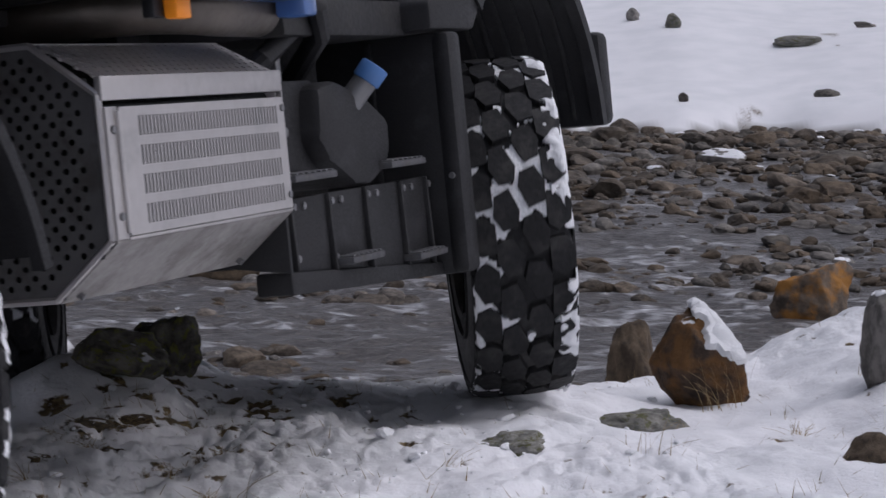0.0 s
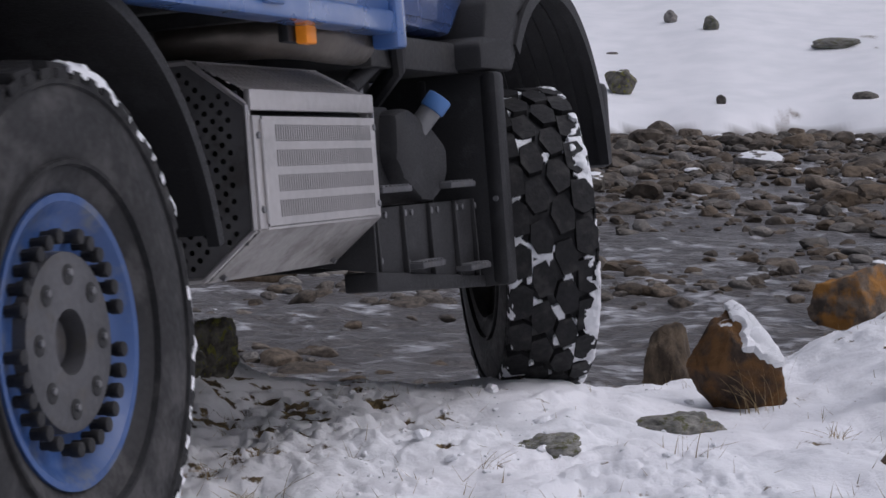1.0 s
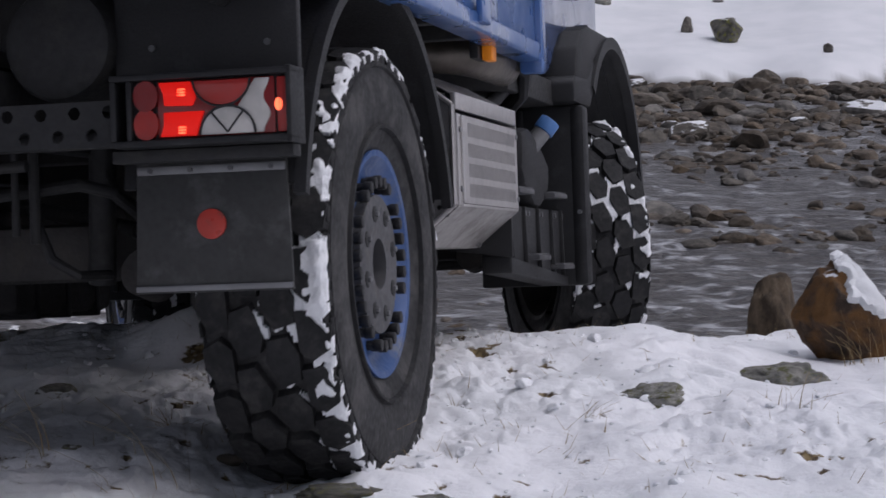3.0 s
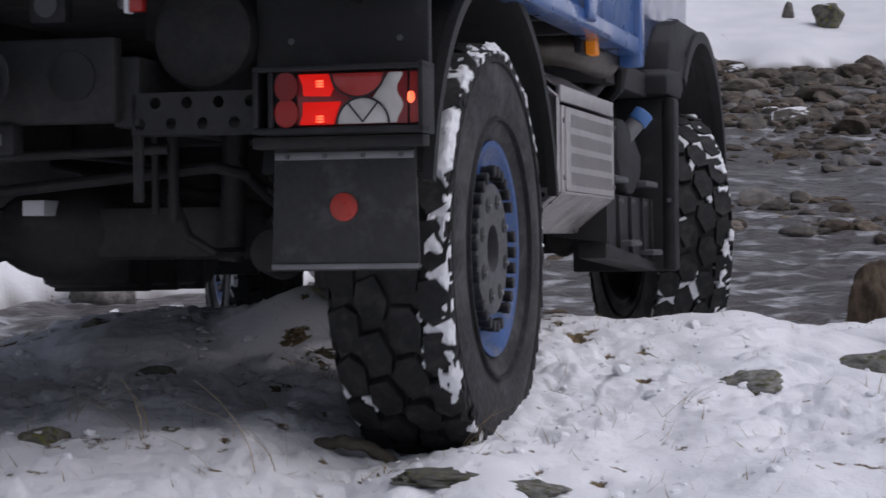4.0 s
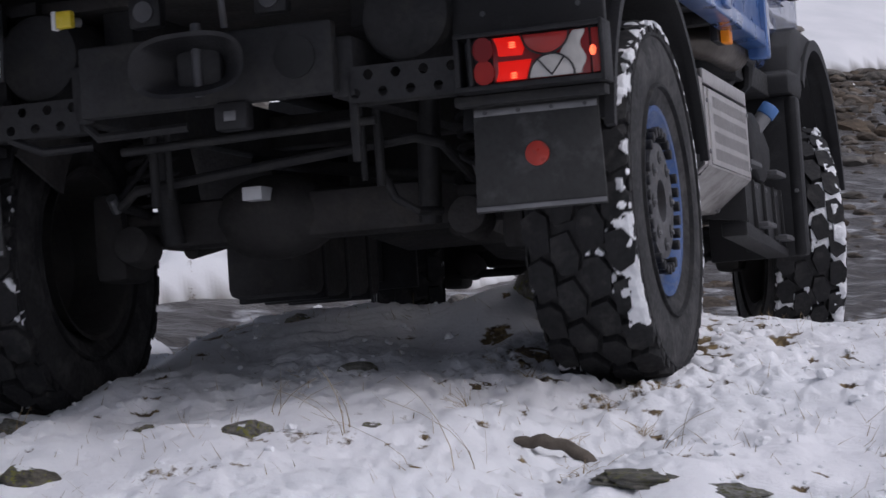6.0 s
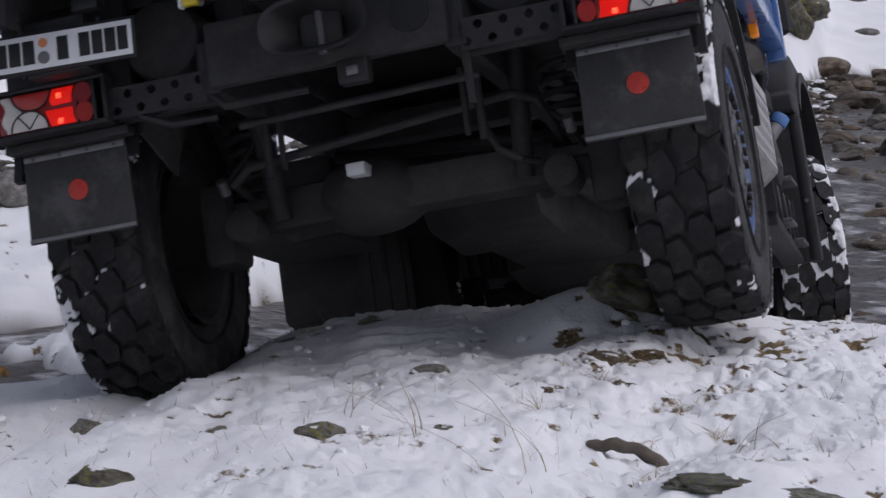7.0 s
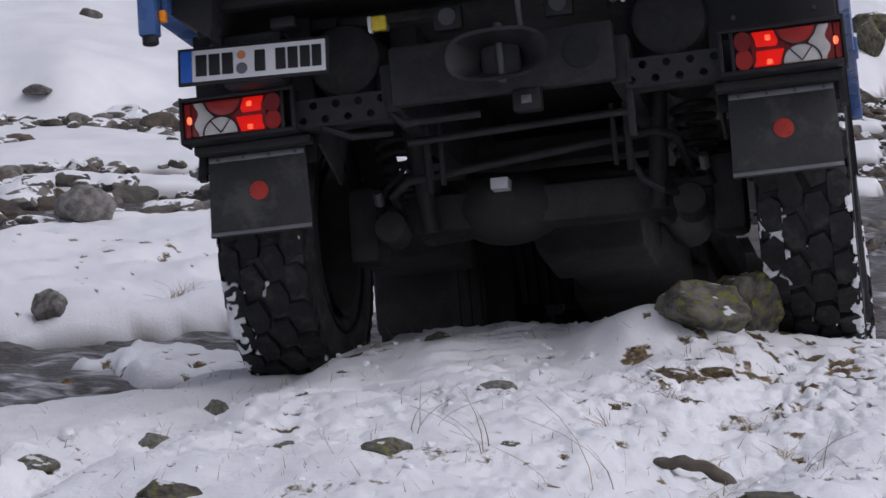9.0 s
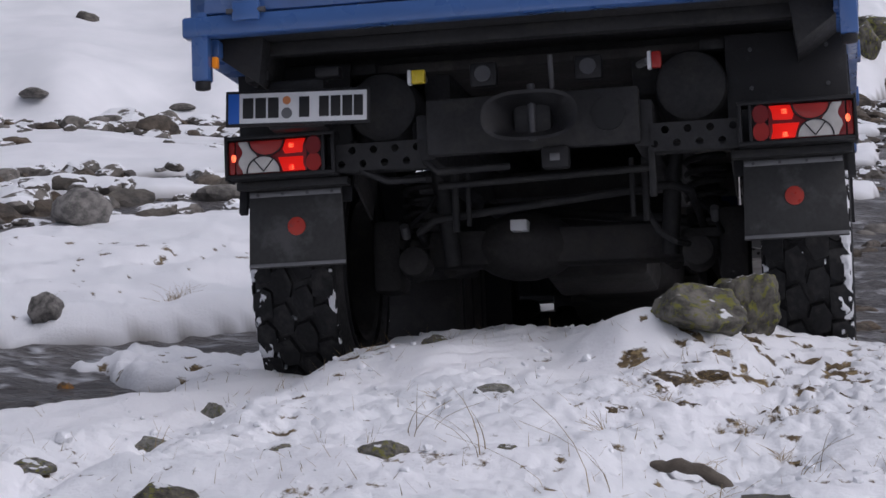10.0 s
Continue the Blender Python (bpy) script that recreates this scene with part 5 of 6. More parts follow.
def chassis(truck):
    for s in (1, -1):
        part("frame_rail", box(min(s * 0.36, s * 0.43), max(s * 0.36, s * 0.43), -0.80, 5.0, 1.02, 1.19, 0.01), CHASSIS, truck)
        part("air_tank", rod((s * 0.565, -0.74, 1.24), (s * 0.565, 0.0, 1.24), 0.132, 32, bev=0.03), CHASSIS, truck, "dark round air tank")
        part("lamp_carrier", box(min(s * 0.40, s * 1.13), max(s * 0.40, s * 1.13), -0.75, -0.70, 1.0, 1.035, 0.006), CHASSIS, truck)
        plate = holed_panel((s * 0.57 - 0.16, -0.80, 1.00), (0.32, 0, 0), (0, 0, 0.10), 8, 2, 0.015, 0.006)
        part("perforated_bracket", plate, CHASSIS, truck, smooth=False)
        part("shock_absorber", rod((s * 0.42, -0.16, 0.70), (s * 0.46, -0.22, 1.12), 0.035, 14), CHASSIS, truck)
        spring = [(s * 0.56 + 0.075 * math.cos(t * 0.55), 0.0 + 0.075 * math.sin(t * 0.55), 0.80 + 0.30 * t / 70) for t in range(71)]
        part("coil_spring", tube(spring, 0.013, 8), CHASSIS, truck)
        part("brake_hose", tube([(s * 0.62, -0.1, 0.78), (s * 0.58, -0.2, 0.86), (s * 0.5, -0.24, 0.92), (s * 0.44, -0.2, 1.02)], 0.010, 8), PLASTIC, truck)
        part("hose_coupling", rod((s * 0.60, -0.19, 0.82), (s * 0.60, -0.23, 0.86), 0.018, 10), GREY_METAL, truck)
        part("arch_panel", box(min(s * 0.69, s * 1.12), max(s * 0.69, s * 1.12), -0.70, -0.67, 1.02, 1.42, 0.006), PLASTIC, truck)
        for zz in (1.22, 1.36):
            part("bolt", rod((s * 1.05, -0.705, zz), (s * 1.05, -0.698, zz), 0.008, 8), DARK_METAL, truck)
            part("bolt", rod((s * 0.78, -0.705, zz), (s * 0.78, -0.698, zz), 0.008, 8), DARK_METAL, truck)
        part("inner_splash", box(min(s * 0.60, s * 0.69), max(s * 0.60, s * 0.69), -0.66, 0.60, 1.38, 1.42, 0.006), CHASSIS, truck)
        part("marker_lamp_arm", rod((s * 0.39, -0.80, 1.315), (s * 0.425, -0.86, 1.315), 0.014, 10), GREY_METAL, truck)
    part("marker_lamp", box(-0.425, -0.375, -0.885, -0.855, 1.29, 1.34, 0.006), YELLOW_LENS, truck, "yellow lamp lens in a white rim")
    part("marker_lamp", box(0.440, 0.475, -0.885, -0.855, 1.285, 1.345, 0.006), LENS_MID, truck, "red marker lens in a white rim")
    part("marker_rim", box(-0.44, -0.426, -0.88, -0.85, 1.288, 1.342, 0.003), WHITE_PLATE, truck)
    part("marker_rim", box(0.425, 0.439, -0.88, -0.85, 1.283, 1.347, 0.003), WHITE_PLATE, truck)
    cross = part("rear_crossmember", box(-0.385, 0.385, -0.84, -0.79, 1.03, 1.235, 0.01), CHASSIS, truck, "black steel crossmember")
    # no hole here: a black disc paints in the dark of one
    part("round_opening", rod((0.275, -0.846, 1.14), (0.275, -0.835, 1.14), 0.060, 28), INK_AND_SHADE, cross)
    # tow coupling: a flared mouth with jaw and pin
    mouth = bmesh.new()
    rings = []
    for k, (yy, sx, sz) in enumerate(((-0.84, 0.07, 0.05), (-0.90, 0.11, 0.065), (-0.97, 0.165, 0.085), (-0.985, 0.172, 0.09), (-0.98, 0.16, 0.078), (-0.91, 0.10, 0.052), (-0.86, 0.06, 0.04))):
        ring = []
        for j in range(32):
            a = 2 * math.pi * j / 32
            c, d = math.cos(a), math.sin(a)
            ring.append(mouth.verts.new((0.01 + sx * math.copysign(abs(c) ** 0.7, c), yy, 1.13 + sz * math.copysign(abs(d) ** 0.8, d))))
        rings.append(ring)
    for a, b in zip(rings, rings[1:]):
        for j in range(32):
            mouth.faces.new((a[j], a[(j + 1) % 32], b[(j + 1) % 32], b[j]))
    bmesh.ops.recalc_face_normals(mouth, faces=mouth.faces[:])
    hitch = part("tow_coupling", mouth, PLASTIC, truck, "black flared tow coupling")
    part("coupling_pin", rod((0.01, -0.90, 1.05), (0.01, -0.90, 1.255), 0.015, 14, bev=0.004), DARK_METAL, hitch)
    part("coupling_handle", rod((0.08, -0.86, 1.24), (0.08, -0.88, 1.36), 0.010, 10), DARK_METAL, hitch)
    part("coupling_body", box(-0.06, 0.08, -0.90, -0.83, 1.07, 1.20, 0.02), CHASSIS, hitch)
    part("socket", box(0.03, 0.13, -0.86, -0.80, 0.955, 1.035, 0.012), PLASTIC, truck)
    part("socket_face", box(0.062, 0.098, -0.864, -0.858, 0.98, 1.008, 0.004), GREY_METAL, truck)
    for xx in (-0.17, 0.21):
        part("air_coupling", box(xx - 0.05, xx + 0.05, -0.84, -0.79, 1.27, 1.36, 0.012), PLASTIC, truck)
        part("coupling_cap", rod((xx, -0.848, 1.315), (xx, -0.838, 1.315), 0.03, 18), DARK_METAL, truck)
    part("cross_tube", rod((-0.40, -0.55, 0.96), (0.40, -0.55, 0.98), 0.014, 12), CHASSIS, truck)
    part("stabiliser_bar", tube([(-0.55, 0.0, 0.80), (-0.52, -0.32, 0.82), (-0.45, -0.36, 0.86), (0.45, -0.36, 0.94), (0.52, -0.32, 0.92), (0.55, 0.0, 0.80)], 0.016, 10), CHASSIS, truck)
    part("diagonal_link", rod((-0.38, 0.45, 1.0), (0.50, -0.10, 0.83), 0.022, 12), CHASSIS, truck)
    for s in (-1, 1):
        part("drop_link", rod((s * 0.36, -0.42, 0.80), (s * 0.36, -0.42, 1.04), 0.014, 10), CHASSIS, truck)
        part("drop_link", rod((s * 0.31, -0.42, 0.82), (s * 0.31, -0.42, 1.04), 0.010, 10), CHASSIS, truck)
    part("pipe", tube([(-0.45, -0.70, 1.18), (-0.43, -0.78, 1.05), (-0.36, -0.78, 0.98), (-0.1, -0.74, 0.99)], 0.014, 8), CHASSIS, truck)
    part("pipe", tube([(0.36, -0.40, 0.84), (0.40, -0.42, 0.76), (0.46, -0.40, 0.72), (0.50, -0.30, 0.72)], 0.013, 8), CHASSIS, truck)
    part("pipe", tube([(-0.68, -0.72, 1.12), (-0.64, -0.78, 1.0), (-0.55, -0.76, 0.96), (-0.42, -0.70, 0.97)], 0.014, 8), PLASTIC, truck)
    # gearbox, engine sump, skid and tanks seen below
    part("gearbox", box(-0.26, 0.26, 1.6, 3.0, 0.80, 1.15, 0.05), UNDER, truck)
    part("engine_sump", box(-0.30, 0.30, 3.0, 4.3, 0.86, 1.2, 0.05), UNDER, truck)
    part("silencer_strap", box(0.405, 0.43, -0.79, -0.77, 0.84, 1.02, 0.006), CHASSIS, truck)
    part("transfer_case", prism([(0.9, 0.86), (1.0, 0.75), (1.5, 0.71), (1.7, 0.80), (1.7, 1.1), (0.9, 1.1)], "x", -0.22, 0.24, 0.03), UNDER, truck)
    part("cross_shaft", rod((0.02, 0.55, 0.86), (0.02, 1.0, 0.90), 0.045, 16, bev=0.006), UNDER, truck)
    part("silencer", rod((0.34, 0.95, 0.98), (0.34, 2.1, 0.98), 0.10, 24, bev=0.02), UNDER, truck)
    for yy in (1.1, 1.9):
        part("hanger", box(0.325, 0.355, yy - 0.015, yy + 0.015, 1.07, 1.20, 0.004), CHASSIS, truck)
    part("engine_guard", prism([(2.9, 0.80), (3.2, 0.74), (3.9, 0.74), (4.2, 0.86), (4.2, 0.92), (2.9, 0.92)], "x", -0.34, 0.34, 0.02), UNDER, truck)
    part("side_bracket", prism([(0.62, 0.84), (0.80, 0.80), (0.84, 0.90), (0.62, 0.98)], "y", 0.88, 0.93, 0.004), GREY_METAL, truck)
    part("fuel_tank", box(-1.16, -0.78, 1.95, 2.85, 0.60, 1.16, 0.04), UNDER, truck, "black fuel tank")
    for yy in (2.12, 2.40, 2.68):
        part("tank_strap", box(-1.168, -0.772, yy - 0.02, yy + 0.02, 0.582, 1.168, 0.008), CHASSIS, truck)
    part("battery_box", box(-1.10, -0.66, 1.30, 1.90, 0.86, 1.20, 0.02), UNDER, truck)
    part("splash_floor", box(-0.66, 0.66, 4.65, 4.75, 0.9, 1.2, 0.02), UNDER, truck)
    for k in range(3):
        part("cross_tie", box(-0.37, 0.37, 0.55 + k * 1.2, 0.68 + k * 1.2, 1.05, 1.16, 0.01), UNDER, truck)
    part("underbody", box(-0.70, 0.70, -0.62, 2.2, 1.38, 1.42, 0.008), UNDER, truck)


def axle(truck, name, diff_x):
    """A portal axle about its own centre."""
    a = new(name)
    a.parent = truck
    tagged(a, "dark steel portal axle with its differential")
    b = rod((-0.74, 0, 0.05), (0.74, 0, 0.05), 0.062, 20)
    part("axle_tube", b, UNDER, a)
    part("axle_beam", box(-0.52, 0.52, -0.09, 0.07, -0.02, 0.13, 0.03), UNDER, a)
    if name == "front_axle":
        part("track_rod", rod((-0.62, -0.17, -0.05), (0.62, -0.17, -0.04), 0.02, 12), CHASSIS, a)
    d = bmesh.new()
    bmesh.ops.create_uvsphere(d, u_segments=24, v_segments=14, radius=0.17)
    d.transform(Matrix.Translation((diff_x, 0, 0.06)) @ Matrix.Diagonal((1.25, 0.85, 0.8, 1)))
    rod((diff_x, 0, 0.06), (diff_x, 0.55, 0.13), 0.12, 20, 0.075, bm=d)
    part("differential", d, UNDER, a)
    if name == "rear_axle":
        part("name_plate", box(diff_x - 0.03, diff_x + 0.035, -0.205, -0.10, 0.103, 0.145, 0.003), WHITE_PLATE, a, "small bright maker's plate")
    for s in (-1, 1):
        part("portal_housing", box(min(s * 0.62, s * 0.74), max(s * 0.62, s * 0.74), -0.10, 0.10, -0.11, 0.18, 0.03), UNDER, a)
        part("link_arm", rod((s * 0.45, 0.02, -0.02), (s * 0.30, 0.75, 0.12), 0.03, 12), UNDER, a)
        part("spring_seat", box(s * 0.56 - 0.09, s * 0.56 + 0.09, -0.09, 0.09, 0.06, 0.10, 0.01), UNDER, a)
        part("brake_cylinder", rod((s * 0.55, -0.10, -0.02), (s * 0.55, -0.22, 0.0), 0.06, 18, bev=0.01), UNDER, a)
    return a


def flatbed(truck):
    floor = part("bed_floor", box(-1.10, 1.10, -1.05, 1.93, 1.47, 1.53, 0.006), CHASSIS, truck, "dark underside of the blue flatbed")
    for k in range(7):
        yy = -0.9 + k * 0.44
        part("bed_beam", box(-1.08, 1.08, yy - 0.03, yy + 0.03, 1.42, 1.47, 0.005), CHASSIS, floor)
    for s in (1, -1):
        part("bed_rail", box(min(s * 0.34, s * 0.44), max(s * 0.34, s * 0.44), -0.55, 1.9, 1.25, 1.42, 0.01), CHASSIS, floor)
        side = part("side_board", box(min(s * 1.10, s * 1.15), max(s * 1.10, s * 1.15), -1.08, 1.95, 1.46, 1.90, 0.008), BLUE, truck, "blue painted drop side")
        for k in range(2):
            part("board_rib", box(min(s * 1.15, s * 1.158), max(s * 1.15, s * 1.158), -1.05, 1.9, 1.60 + k * 0.16, 1.625 + k * 0.16, 0.004), BLUE, side)
        part("bed_edge", box(min(s * 1.08, s * 1.165), max(s * 1.08, s * 1.165), -1.08, 1.95, 1.40, 1.462, 0.008), BLUE, truck)
        part("corner_post", box(min(s * 1.09, s * 1.17), max(s * 1.09, s * 1.17), 1.90, 1.98, 1.36, 2.0, 0.012), BLUE, truck)
        for yy in (0.0, 1.0):
            part("hinge", box(min(s * 1.16, s * 1.18), max(s * 1.16, s * 1.18), yy - 0.06, yy + 0.06, 1.43, 1.50, 0.006), BLUE, side)
        part("tail_post", box(min(s * 1.098, s * 1.160), max(s * 1.098, s * 1.160), -1.165, -1.10, 1.30, 1.92, 0.008), BLUE, truck, "blue rear corner post")
        part("post_foot", rod((s * 1.128, -1.132, 1.272), (s * 1.128, -1.132, 1.31), 0.028, 16, bev=0.006), PLASTIC, truck)
        if s < 0:
            part("corner_marker", box(-1.095, -1.075, -1.13, -1.10, 1.35, 1.39, 0.004), AMBER, truck)
        part("bed_underside_slope", prism([(s * 1.09, 1.47), (s * 1.09, 1.40), (s * 0.95, 1.30), (s * 0.93, 1.47)], "y", -1.03, -0.70, 0.004), CHASSIS, truck)
    gate = part("tailgate", box(-1.16, 1.16, -1.165, -1.115, 1.535, 1.92, 0.01), BLUE, truck, "blue painted tailgate")
    part("gate_edge", box(-1.19, 1.19, -1.175, -1.10, 1.455, 1.53, 0.012), BLUE, truck)
    for k in range(3):
        part("gate_rib", box(-0.80, 0.80, -1.178, -1.165, 1.565 + k * 0.10, 1.605 + k * 0.10, 0.005), BLUE, gate)
    for xx in (-0.95, 0.95):
        part("hinge", box(xx - 0.05, xx + 0.05, -1.195, -1.165, 1.50, 1.57, 0.008), BLUE, gate)
        part("hinge_pin", rod((xx - 0.07, -1.185, 1.535), (xx + 0.07, -1.185, 1.535), 0.010, 10), DARK_METAL, gate)


def cab(truck):
    sec = [(2.10, 1.47), (2.95, 1.45), (3.10, 1.56), (4.06, 1.60), (4.10, 1.95), (3.80, 2.75), (2.15, 2.78)]
    part("cab_body", prism(sec, "x", -1.0, 1.0, 0.03), SHADED_BLUE, truck, "blue painted cab body")
    part("bonnet", prism([(4.02, 1.40), (4.92, 1.40), (4.98, 1.66), (4.10, 1.93), (4.02, 1.93)], "x", -0.62, 0.62, 0.04), SHADED_BLUE, truck, "blue bonnet")
    for s in (1, -1):
        x0, x1 = sorted((s * 0.998, s * 1.008))
        door = part("cab_door", prism([(2.33, 1.50), (2.92, 1.485), (3.08, 1.61), (3.65, 1.72), (3.65, 2.08), (2.33, 2.08)], "x", x0, x1, 0.004), SHADED_BLUE, truck, "blue cab door")
        part("door_crease", box(*sorted((s * 1.005, s * 1.014)), 2.35, 3.55, 1.80, 1.83, 0.003), SHADED_BLUE, door)
        part("door_handle", box(*sorted((s * 1.005, s * 1.035)), 2.40, 2.55, 1.95, 1.99, 0.008), PLASTIC, door)
        part("side_window", prism([(2.40, 2.12), (3.80, 2.12), (3.66, 2.62), (2.40, 2.66)], "x", x0, x1, 0.004), GLASS_DARK, truck)
        part("door_seam", box(*sorted((s * 0.999, s * 1.0025)), 2.305, 2.322, 1.44, 2.70, 0), INK_AND_SHADE, truck)
        for k in range(4):
            part("white_bar", box(*sorted((s * 1.0005, s * 1.003)), 2.13 + k * 0.045, 2.165 + k * 0.045, 1.545, 1.60, 0), WHITE_PLATE, truck)
        part("cab_mirror", box(*sorted((s * 0.985, s * 1.10)), 3.60, 3.70, 1.84, 2.24, 0.04), PLASTIC, truck, "black door mirror")
        part("mirror_arm", tube([(s * 0.99, 3.8, 2.2), (s * 1.05, 3.75, 2.22), (s * 1.05, 3.66, 2.2)], 0.014, 8), PLASTIC, truck)
    part("rear_window", box(-0.75, 0.75, 2.10, 2.122, 2.12, 2.6, 0.004), GLASS_DARK, truck)
    part("windscreen", prism([(3.82, 2.70), (3.842, 2.70), (4.102, 1.99), (4.08, 1.99)], "x", -0.9, 0.9, 0.002), GLASS_DARK, truck)
    part("front_bumper", box(-1.0, 1.0, 4.98, 5.10, 1.0, 1.35, 0.03), PLASTIC, truck)
    part("cab_floor", box(-1.0, 1.0, 2.15, 3.0, 1.33, 1.43, 0.01), CHASSIS, truck)
    part("cab_mount", box(-0.5, 0.5, 2.2, 2.4, 1.1, 1.4, 0.01), CHASSIS, truck)


truck = thing("truck", "blue off-road flatbed truck with snowy tyres", "truck")
flatbed(truck)
cab(truck)
fenders(truck)
chassis(truck)
exhaust_box(truck)
side_gear(truck)
for side in (1, -1):
    tail_lamp(truck, side)
licence_plate(truck)
rear_axle = axle(truck, "rear_axle", -0.14)
front_axle = axle(truck, "front_axle", 0.12)
wheels = {
    "rear_right": build_wheel("wheel", truck, 3, 0.20, 1),
    "rear_left": build_wheel("wheel", truck, 5, 0.05, -1),
    "front_right": build_wheel("wheel", truck, 8, 0.34, 1),
    "front_left": build_wheel("wheel", truck, 11, 0.12, -1),
}
for w in wheels.values():
    tagged(w, "blue-rimmed wheel with a snowy off-road tyre")


# ---- withered grass ----
def grass_tuft(name, x, y, n, height, spread, seed, label, lean=(0.0, 0.0)):
    rng = random.Random(seed)
    bm = bmesh.new()
    for _ in range(n):
        a, h = rng.uniform(0, 2 * math.pi), height * rng.uniform(0.4, 1.0)
        bx, by = rng.gauss(0, spread * 0.3), rng.gauss(0, spread * 0.3)
        dx, dy = math.cos(a) * spread * rng.uniform(0.2, 1.3) + lean[0], math.sin(a) * spread * rng.uniform(0.2, 1.3) + lean[1]
        gz = float(land_z(x + bx, y + by))
        w = rng.uniform(0.0012, 0.0023)
        side = Vector((-math.sin(a), math.cos(a), 0)) * w
        prev = None
        for k in range(5):
            q = k / 4
            p = Vector((bx + dx * q ** 1.8, by + dy * q ** 1.8, gz - 0.02 + h * (q - 0.22 * q * q)))
            s2 = side * (1 - 0.8 * q)
            up = Vector((0, 0, w * 0.5))
            ring = [bm.verts.new(p + s2), bm.verts.new(p - s2), bm.verts.new(p + up)]
            if prev:
                for j in range(3):
                    bm.faces.new((prev[j], prev[(j + 1) % 3], ring[(j + 1) % 3], ring[j]))
            prev = ring
    ob = new(name, mesh_of(name, bm, STRAW, False))
    base = Vector((x, y, float(land_z(x, y))))
    ob.location = Vector((x, y, 0)) + VIEW_STRETCH @ base - base
    return tagged(ob, label, "grass", "withered grass tufts", "stuff" if n > 60 else "")


for k, (x, y, n, h, sp, lean) in enumerate((
        (-1.08, 4.66, 16, 0.09, 0.08, (-0.04, 0.02)), (-0.95, 5.38, 26, 0.05, 0.07, (0, 0)), (-0.76, 4.95, 30, 0.05, 0.09, (0.03, 0)), (-1.12, 5.28, 22, 0.05, 0.07, (0, 0)), (-0.64, 5.06, 24, 0.05, 0.08, (0, 0)), (-0.62, 4.75, 22, 0.06, 0.05, (0, 0)), (-0.80, 4.62, 18, 0.05, 0.05, (0, 0)),
        (0.94, 6.02, 14, 0.26, 0.10, (-0.06, 0)), (1.08, 5.45, 24, 0.07, 0.07, (0, 0)), (0.02, 4.85, 12, 0.10, 0.06, (0.03, 0)),
        (-1.55, 4.45, 5, 0.26, 0.08, (0.04, 0)), (-1.32, 4.22, 4, 0.28, 0.09, (-0.08, 0)), (-0.98, 4.15, 5, 0.30, 0.16, (-0.10, 0)),
        (-2.30, 6.05, 22, 0.08, 0.08, (0.05, 0)), (-1.0, 5.05, 18, 0.06, 0.06, (0, 0)), (-0.55, 4.45, 4, 0.22, 0.10, (0.08, 0)),
        (-5.0, 9.9, 40, 0.14, 0.16, (0, 0)), (-4.9, 12.6, 55, 0.20, 0.25, (0, 0)), (-0.72, 4.30, 26, 0.06, 0.08, (0, 0)),
        (-2.45, 4.7, 4, 0.14, 0.04, (0, 0)), (-1.78, 5.3, 16, 0.05, 0.05, (0, 0)), (0.55, 4.9, 6, 0.16, 0.07, (0.03, 0)))):
    grass_tuft("grass_tuft", x, y, n, h, sp, 300 + k, "tuft of straw-coloured withered grass in the snow", lean)


def strewn_straw():
    """Short straws and stubble that poke out of the snow all over the bank."""
    rng = random.Random(9)
    verts, faces = [], []
    made = 0
    while made < 1500:
        b, d = radians(rng.uniform(-36, 17)), rng.uniform(3.7, 8.0)
        x, y = d * math.sin(b), d * math.cos(b)
        if rng.random() > 0.25 + 2.2 * max(0.0, float(fbm(x, y, 0.7, 2, 91))):
            continue
        z = float(land_z(x, y)) + float(snow_lumps(x, y))
        a, h, ln = rng.uniform(0, 6.28), rng.uniform(0.006, 0.05), rng.uniform(0.01, 0.07)
        w = rng.uniform(0.0008, 0.0018)
        s2 = Vector((-math.sin(a), math.cos(a), 0)) * w
        p0, p1 = Vector((x, y, z - 0.01)), Vector((x + math.cos(a) * ln, y + math.sin(a) * ln, z + h))
        k = len(verts)
        up = Vector((0, 0, w))
        verts += [p0 + s2, p0 - s2, p0 + up, p1]
        faces += [(k, k + 1, k + 3), (k + 1, k + 2, k + 3), (k + 2, k, k + 3)]
        made += 1
    me = bpy.data.meshes.new("straw_stubble")
    me.from_pydata(verts, [], faces)
    me.materials.append(STRAW)
    me.transform(VIEW_STRETCH)
    tagged(new("straw_stubble", me), "straw stubble poking through the snow", "grass", kind="stuff")


strewn_straw()


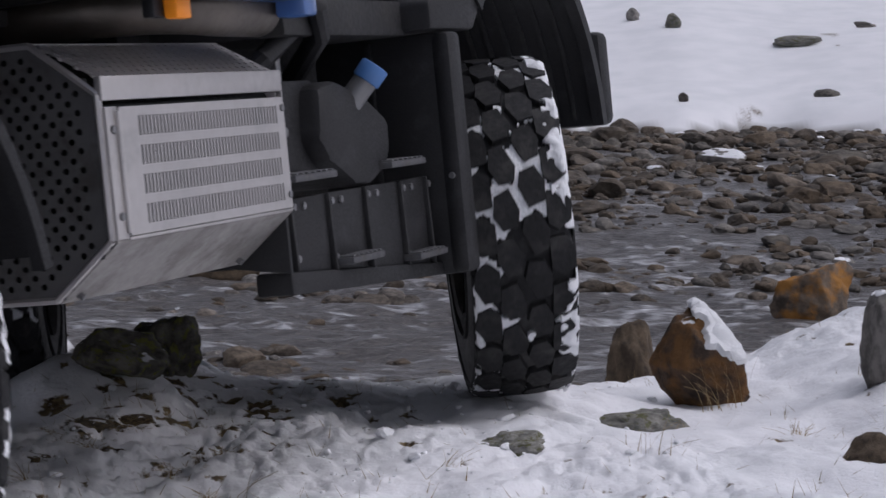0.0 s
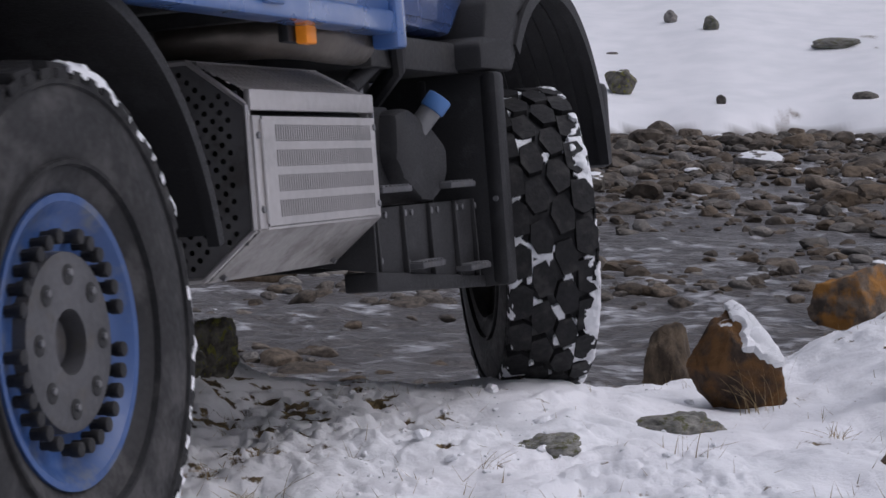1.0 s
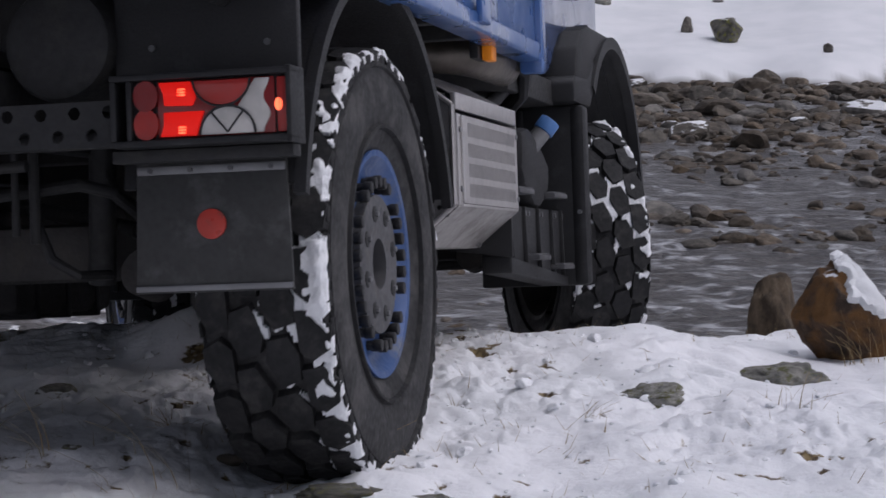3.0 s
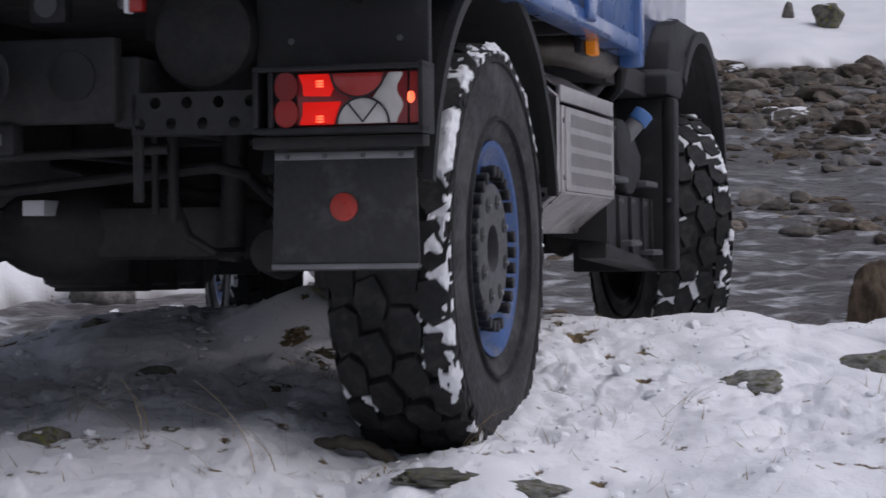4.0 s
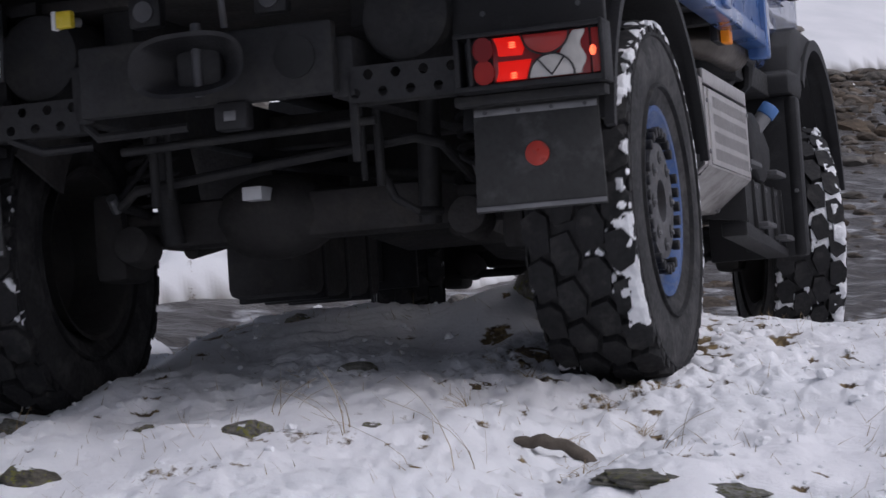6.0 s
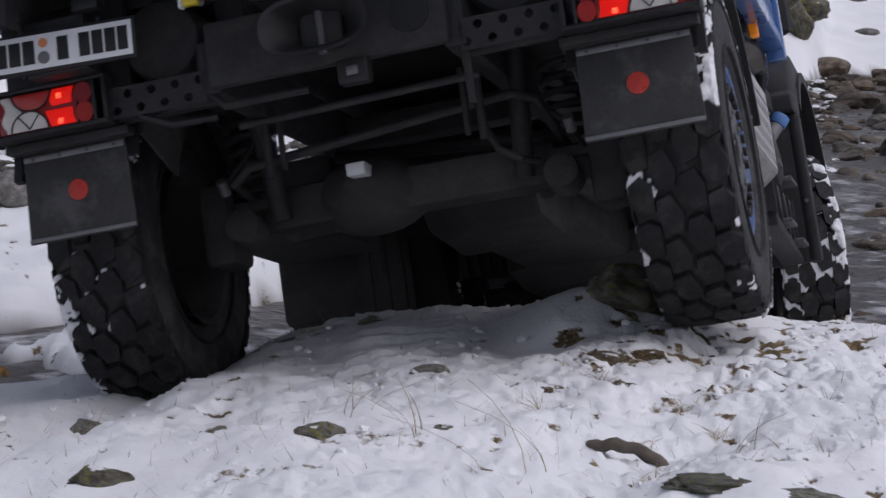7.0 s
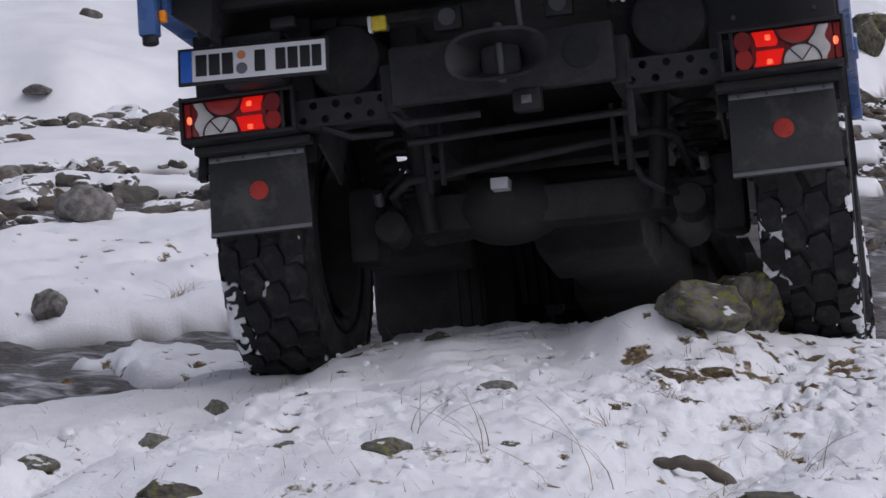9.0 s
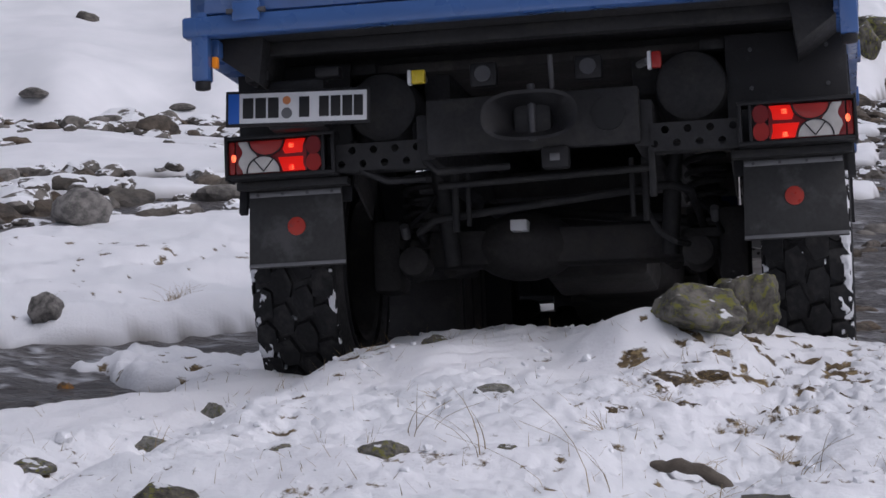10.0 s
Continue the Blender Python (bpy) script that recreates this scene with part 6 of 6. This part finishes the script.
def snow_clods():
    """Loose lumps of thrown-up snow along the ruts."""
    rng = random.Random(12)
    meshes = [rock_mesh("snow_clod", 400 + k, PACKED, 2, 0.35, 7) for k in range(5)]
    mats = {}
    for _ in range(420):
        lane = rng.choice((-0.95, -0.45, -2.3, -2.85, -1.6, 0.1, 0.5, -0.2))
        x, y = lane + rng.gauss(0, 0.16), rng.uniform(4.0, 6.5)
        w = min(0.07, 0.014 * math.exp(rng.gauss(0, 0.6)))
        z = float(land_z(x, y)) + float(snow_lumps(x, y))
        me = rng.choice(meshes)
        m = pose(x, y, z - 0.3 * w, rng.uniform(-20, 20), rng.uniform(-20, 20), rng.uniform(0, 360)) @ Matrix.Diagonal((w, w * 0.8, w * 0.65, 1))
        mats.setdefault(me.name, (me, []))[1].append(Matrix.Translation(VIEW_STRETCH @ m.translation - m.translation) @ m)
    for me, ms in mats.values():
        n = len(me.vertices)
        co = np.empty(n * 3)
        me.vertices.foreach_get("co", co)
        co = np.c_[co.reshape(n, 3), np.ones(n)]
        fc = np.array([p.vertices[:] for p in me.polygons])
        big = bpy.data.meshes.new("snow_clods")
        big.from_pydata(np.concatenate([co @ np.array(m).T for m in ms])[:, :3], [], np.concatenate([fc + k * n for k in range(len(ms))]).tolist())
        big.materials.append(PACKED)
        tagged(new("snow_clods", big), "loose crumbs of thrown-up snow", "snow", kind="stuff")


snow_clods()


# ---- what moves ----
TRUCK_ROWS = [
    (0.0, (-2.044, 3.662, -0.353, -1.06, -6.46, -18.37)),
    (0.5, (-1.966, 4.018, -0.348, -2.07, -6.33, -16.45)),
    (1.0, (-1.901, 4.311, -0.349, -3.41, -5.69, -14.62)),
    (1.5, (-1.822, 4.602, -0.369, -5.84, -3.10, -12.41)),
    (2.0, (-1.757, 4.946, -0.371, -8.39, -2.69, -10.58)),
    (3.5, (-1.711, 5.560, -0.468, -7.89, -4.51, -7.01)),
    (4.0, (-1.728, 5.719, -0.466, -8.16, -2.83, -6.92)),
    (4.5, (-1.771, 5.919, -0.484, -7.85, -4.36, -6.86)),
    (5.0, (-1.796, 6.051, -0.500, -7.77, -6.54, -6.77)),
    (6.5, (-1.880, 6.619, -0.494, -12.00, -7.50, -0.10)),
    (7.0, (-1.870, 6.867, -0.441, -14.44, -11.47, 3.02)),
    (7.5, (-1.847, 7.044, -0.383, -16.19, -11.91, 4.80)),
    (8.0, (-1.864, 7.186, -0.443, -16.21, -6.83, 4.41)),
    (8.5, (-1.836, 7.359, -0.493, -15.79, -8.46, 5.91)),
    (9.0, (-1.853, 7.593, -0.550, -15.91, -7.59, 6.74)),
    (9.5, (-1.882, 7.843, -0.669, -15.28, -4.76, 7.12)),
    (10.0, (-1.932, 8.081, -0.758, -13.88, -4.53, 7.33)),
]
# suspension: seconds, sideways shift and lean of the rear axle, lift and lean of the front axle, steering, its sideways
# shift, lift of the rear axle; the sideways shifts only fit the wheels to the camera's view
AXLE_ROWS = {0.0: (0, 0, -0.02, 0, 25, 0, 0), 1.0: (0, 0, 0.02, 0, 27, -0.01, -0.005), 2.0: (0, 0, 0.03, 0, 29, -0.03, 0.02), 3.5: (0, 0, 0.04, 0, 29, -0.05, -0.02), 4.5: (0, 0, 0.035, 0, 27, -0.05, -0.005),
             6.5: (0, 0, 0, 1, 19, -0.05, -0.03), 7.5: (0, 1, 0, 1, 14, -0.04, -0.045), 8.5: (-0.01, 1, 0, 1, 6, -0.03, -0.012), 10.0: (-0.02, 1, 0, 0, 2, -0.02, -0.02)}


def eased(table, t):
    ts = sorted(table)
    return [float(np.interp(t, ts, [table[q][k] for q in ts])) for k in range(7)]


def motions():
    walk(truck, [(t, pose(*p)) for t, p in TRUCK_ROWS])
    rows = {k: [] for k in ("rear_axle", "front_axle", *wheels)}
    rolled, last = 0.0, None
    for t, p in TRUCK_ROWS:
        here = Vector(p[:3])
        if last is not None:
            rolled += (here - last).length / TYRE_R
        last = here
        shift_r, lean_r, lift_f, lean_f, steer, shift_f, lift_r = eased(AXLE_ROWS, t)
        rear = pose(shift_r, 0, HUB_Z + lift_r, 0, lean_r, 0)
        front = pose(shift_f, WHEELBASE, HUB_Z + lift_f, 0, lean_f, 0)
        spin = Matrix.Rotation(-rolled, 4, "X")
        rows["rear_axle"].append((t, rear))
        rows["front_axle"].append((t, front))
        for key, ax, s, st in (("rear_right", rear, 1, 0), ("rear_left", rear, -1, 0), ("front_right", front, 1, steer), ("front_left", front, -1, steer)):
            rows[key].append((t, ax @ pose(s * (FRONT_TRACK if st else TRACK), 0, 0, 0, 0, st) @ spin))
    walk(rear_axle, rows["rear_axle"])
    walk(front_axle, rows["front_axle"])
    for key, w in wheels.items():
        walk(w, rows[key])
    # the stream runs to the left
    walk(water, [(t, pose(4.0 - 0.55 * t, 0, 0)) for t in (0.0, 5.0, 10.0)])


motions()
